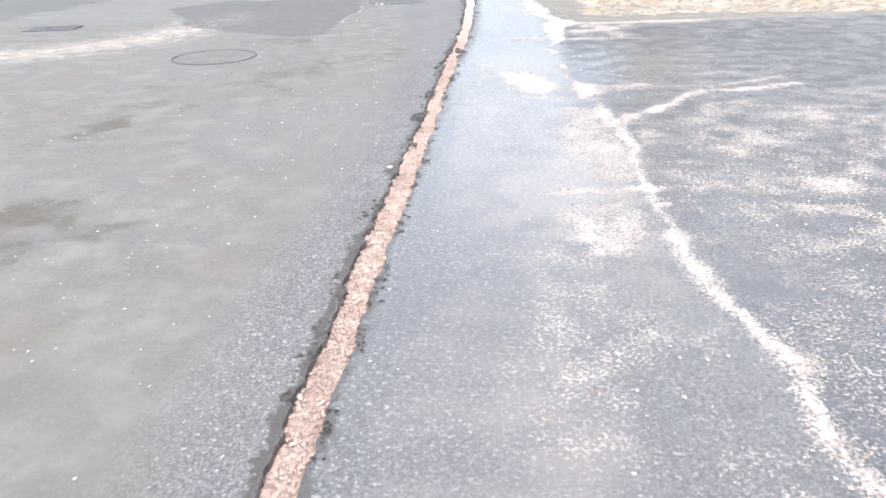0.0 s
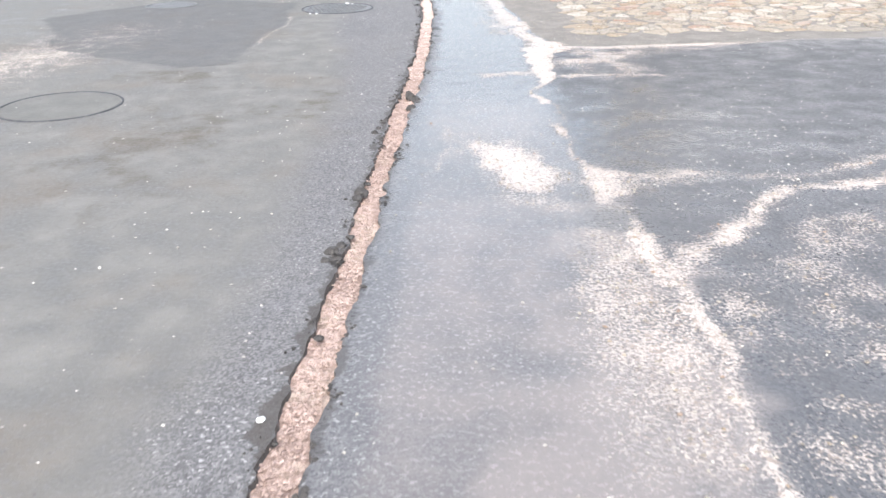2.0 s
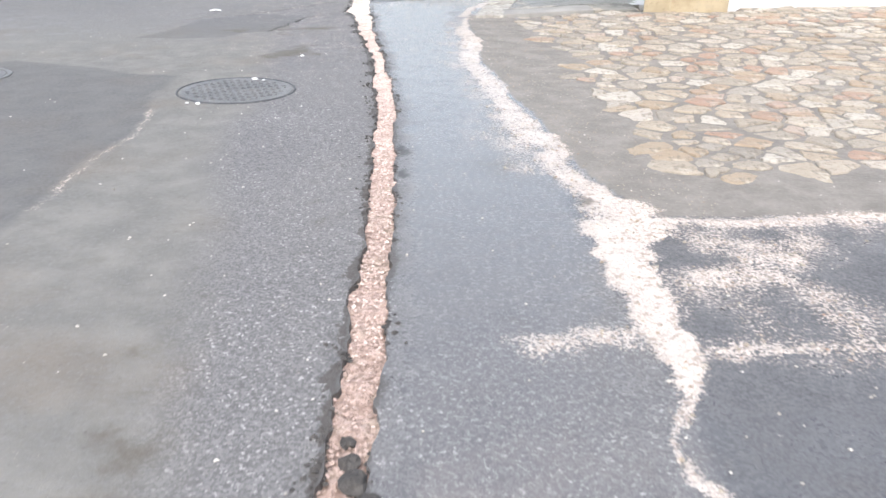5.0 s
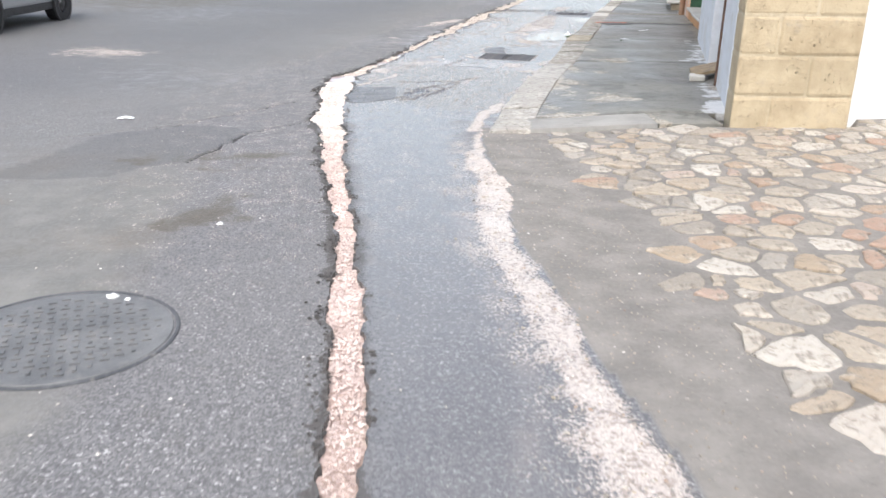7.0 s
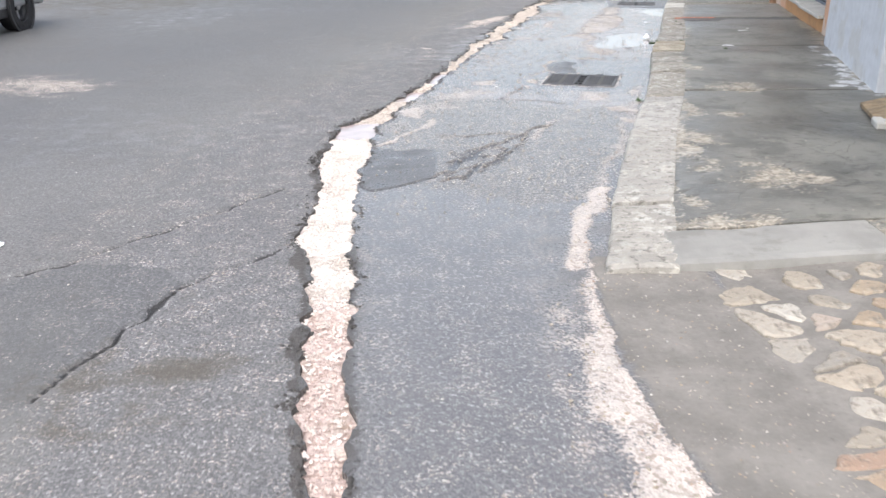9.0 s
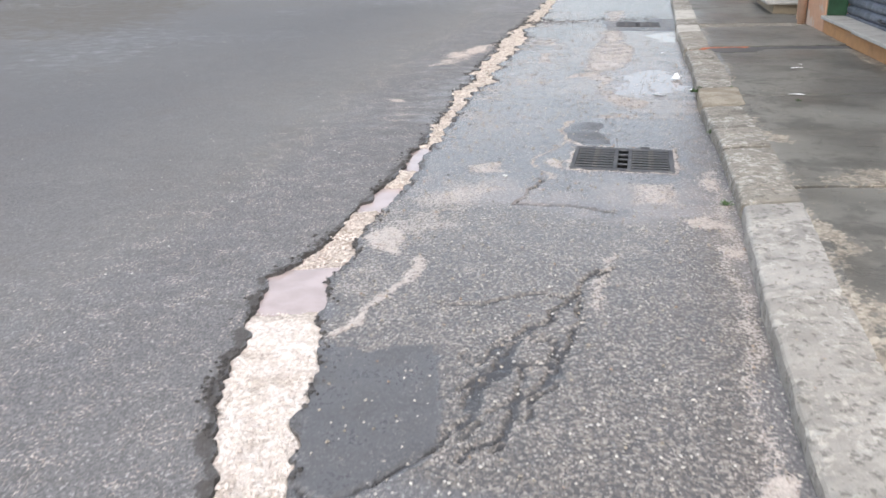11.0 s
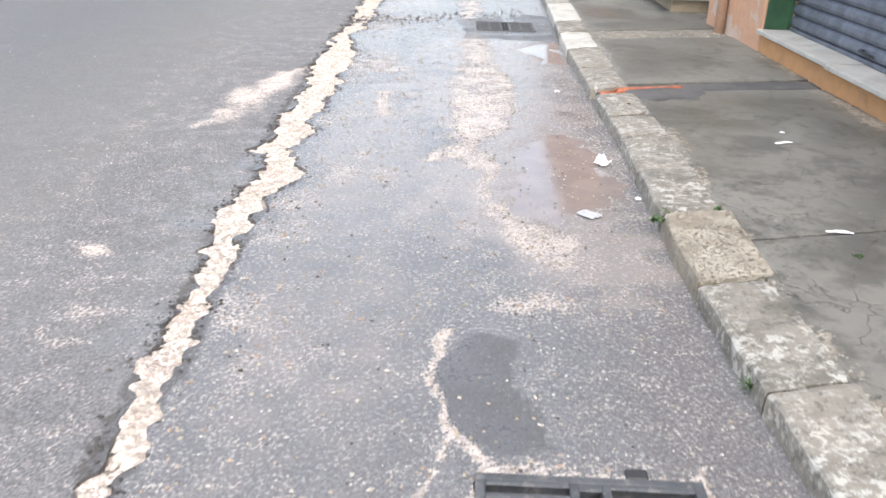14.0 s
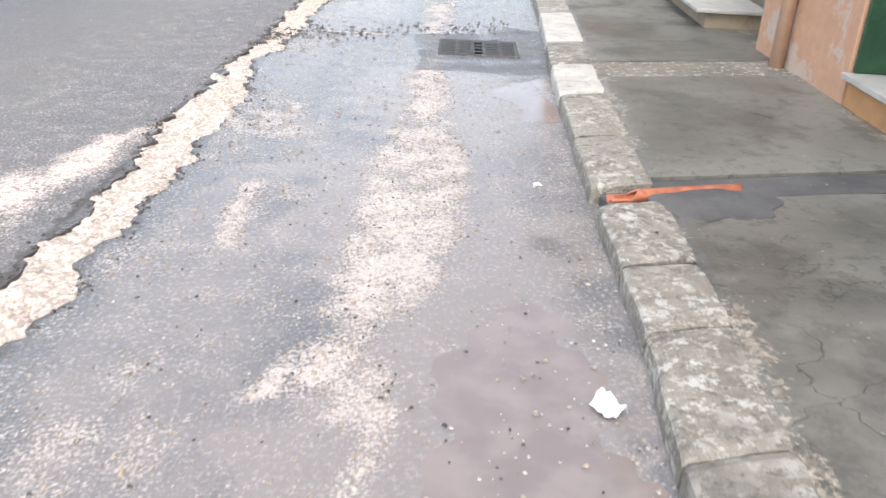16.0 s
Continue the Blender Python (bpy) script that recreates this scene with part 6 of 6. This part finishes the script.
for k, (x, y, z, s, c) in enumerate([(2.37, 21.22, 0.02, 0.05, 50), (2.62, 22.44, 0.07, 0.045, 45), (2.69, 22.5, 0.08, 0.035, 30), (2.93, 22.47, 0.09, 0.035, 24), (1.96, 19.75, 0.0, 0.04, 24), (3.24, 21.9, 0.09, 0.03, 16), (3.32, 24.35, 0.09, 0.025, 12)]):
    weed(x, y, z, s, c, k)

# ---- parked cars ----
def car(m, paint_mat, label):
    g = thing("parked_car", m, label, "car", "parked cars")
    side = [(-2.0, 0.28), (-2.02, 0.55), (-1.95, 0.86), (-1.72, 0.98), (-1.25, 1.42), (0.25, 1.46), (0.95, 1.0), (1.75, 0.86), (1.98, 0.66), (2.0, 0.3)]
    cols = [(-0.8, 0.96), (-0.84, 1.0), (0.84, 1.0), (0.8, 0.96)]
    bm = bmesh.new()
    rows = []
    for yy in (-0.82, -0.74, 0.74, 0.82):
        row = []
        for x, z in side:
            tuck = 0.16 * max(0, (z - 0.9) / 0.55)
            y = math.copysign(abs(yy) - tuck, yy)
            row.append(bm.verts.new((x * (0.985 if abs(yy) > 0.8 else 1), y, z if abs(yy) < 0.8 or z < 1.2 else z - 0.05)))
        rows.append(row)
    k = len(side)
    for a, b in zip(rows, rows[1:]):
        for i in range(k):
            bm.faces.new((a[i], a[(i + 1) % k], b[(i + 1) % k], b[i]))
    bm.faces.new(rows[0][::-1]), bm.faces.new(rows[-1])
    bmesh.ops.recalc_face_normals(bm, faces=bm.faces[:])
    bmesh.ops.bevel(bm, geom=bm.edges[:], offset=0.035, segments=2, affect="EDGES", profile=0.6)
    part("body", bm, paint_mat, g, smooth=False)
    for s in (-1, 1):
        win = bmesh.new()
        vs = [win.verts.new(p) for p in ((-1.5, s * 0.80, 1.0), (0.8, s * 0.80, 1.0), (0.2, s * 0.705, 1.37), (-1.2, s * 0.705, 1.37))]
        out = [win.verts.new(v.co + Vector((0, s * 0.02, 0))) for v in vs]
        win.faces.new(vs), win.faces.new(out[::-1])
        for i in range(4):
            win.faces.new((vs[i], vs[(i + 1) % 4], out[(i + 1) % 4], out[i]))
        part("side_window", win, GLASS, g)
        part("side_strip", box(-1.2, 1.0, s * 0.835 - 0.012, s * 0.835 + 0.012, 0.55, 0.61, 0.005), TRIM, g)
        part("door_handle", box(-0.35, -0.17, s * 0.85 - 0.015, s * 0.85 + 0.015, 0.84, 0.87, 0.006), TRIM, g)
        part("headlamp", box(1.84, 2.0, s * 0.6 - 0.14, s * 0.6 + 0.14, 0.62, 0.76, 0.03, segments=2), LAMP, g)
        part("sill", box(-0.9, 0.9, s * 0.79 - 0.03, s * 0.79 + 0.03, 0.19, 0.3, 0.01), TRIM, g)
        for wx in (-1.22, 1.24):
            arch = disc(0.355, 0, 0.035, 32, 0.31)
            bmesh.ops.transform(arch, matrix=Matrix.Translation((wx, s * 0.822 - 0.017, 0.3)) @ Matrix.Rotation(radians(90), 4, "X") @ Matrix.Translation((0, 0, -0.017)), verts=arch.verts[:])
            part("wheel_arch", arch, TRIM, g)
            wheel = part("wheel", box(-0.05, 0.05, -0.05, 0.05, -0.05, 0.05, 0.01), TRIM, g)
            wheel.location = (wx, s * 0.75, 0.3)
            tyre = disc(0.3, -0.095, 0.1, 36, 0.19)
            bmesh.ops.bevel(tyre, geom=[e for e in tyre.edges if abs(e.calc_length()) < 0.06], offset=0.004, segments=1, affect="EDGES")
            bmesh.ops.rotate(tyre, verts=tyre.verts[:], matrix=Matrix.Rotation(radians(90), 3, "X"))
            part("tyre", tyre, RUBBER, wheel)
            rim = disc(0.19, -0.06, 0.06, 36, 0.165)
            for i in range(5):
                spoke = box(0.02, 0.175, -0.018, 0.018, -0.02, 0.05, 0.004)
                bmesh.ops.rotate(spoke, verts=spoke.verts[:], matrix=Matrix.Rotation(math.tau * i / 5, 3, "Z"))
                me = bpy.data.meshes.new("spoke")
                spoke.to_mesh(me), spoke.free()
                rim.from_mesh(me)
                bpy.data.meshes.remove(me)
            disc(0.045, -0.06, 0.055, 20, bm=rim)
            bmesh.ops.rotate(rim, verts=rim.verts[:], matrix=Matrix.Rotation(radians(90) * s, 3, "X"))
            part("rim", rim, RIM, wheel)
    for x, name in ((1.98, "front_bumper"), (-1.99, "rear_bumper")):
        part(name, box(x - 0.09, x + 0.07, -0.8, 0.8, 0.27, 0.5, 0.04, segments=2), paint_mat, g)
    part("underbody", box(-1.85, 1.85, -0.7, 0.7, 0.2, 0.32, 0.02), TRIM, g)
    part("windscreen", box(-0.02, 0.02, -0.66, 0.66, -0.36, 0.36, 0.01), GLASS, g).matrix_basis = pose(0.63, 0, 1.22, 0, -56, 0)
    part("rear_window", box(-0.02, 0.02, -0.62, 0.62, -0.26, 0.26, 0.01), GLASS, g).matrix_basis = pose(-1.5, 0, 1.2, 0, 44, 0)
    return g


car(pose(-5.85, 23.2, 0, 0, 0, 92), BODY_SILVER, "silver hatchback parked at the far side of the street")
car(pose(-2.2, 44.6, 0, 0, 0, -20), BODY_GREY, "dark grey car parked far down the street")
car(pose(1.3, 49.2, 0, 0, 0, -20), BODY_GREY, "grey car parked further down the street")


# ---- the forecourt's stones, piece by piece ----
def lay_stones():
    rng = random.Random(9)
    rest_v, rest_f, placed = [], [], 0
    for mx, my, outline in stone_outlines():
        if placed < 300:
            verts, faces = [], []
            stone_into(verts, faces, mx, my, outline, rng, True)
            me = bpy.data.meshes.new("stone")
            me.from_pydata(verts, [], faces)
            me.materials.append(STONE)
            ob = new("stone", me)
            ob.parent = forecourt
            ob.location = (mx, my, float(cobble_z(np.array(mx), np.array(my))))
            placed += 1
        else:
            stone_into(rest_v, rest_f, mx, my, outline, rng, False)
    me = bpy.data.meshes.new("stone_rest")
    me.from_pydata(rest_v, [], rest_f)
    me.materials.append(STONE_REST)
    ob = new("paving_stones", me)
    ob.parent = forecourt
    tagged(ob, "further paving stones laid close together", kind="stuff")


lay_stones()
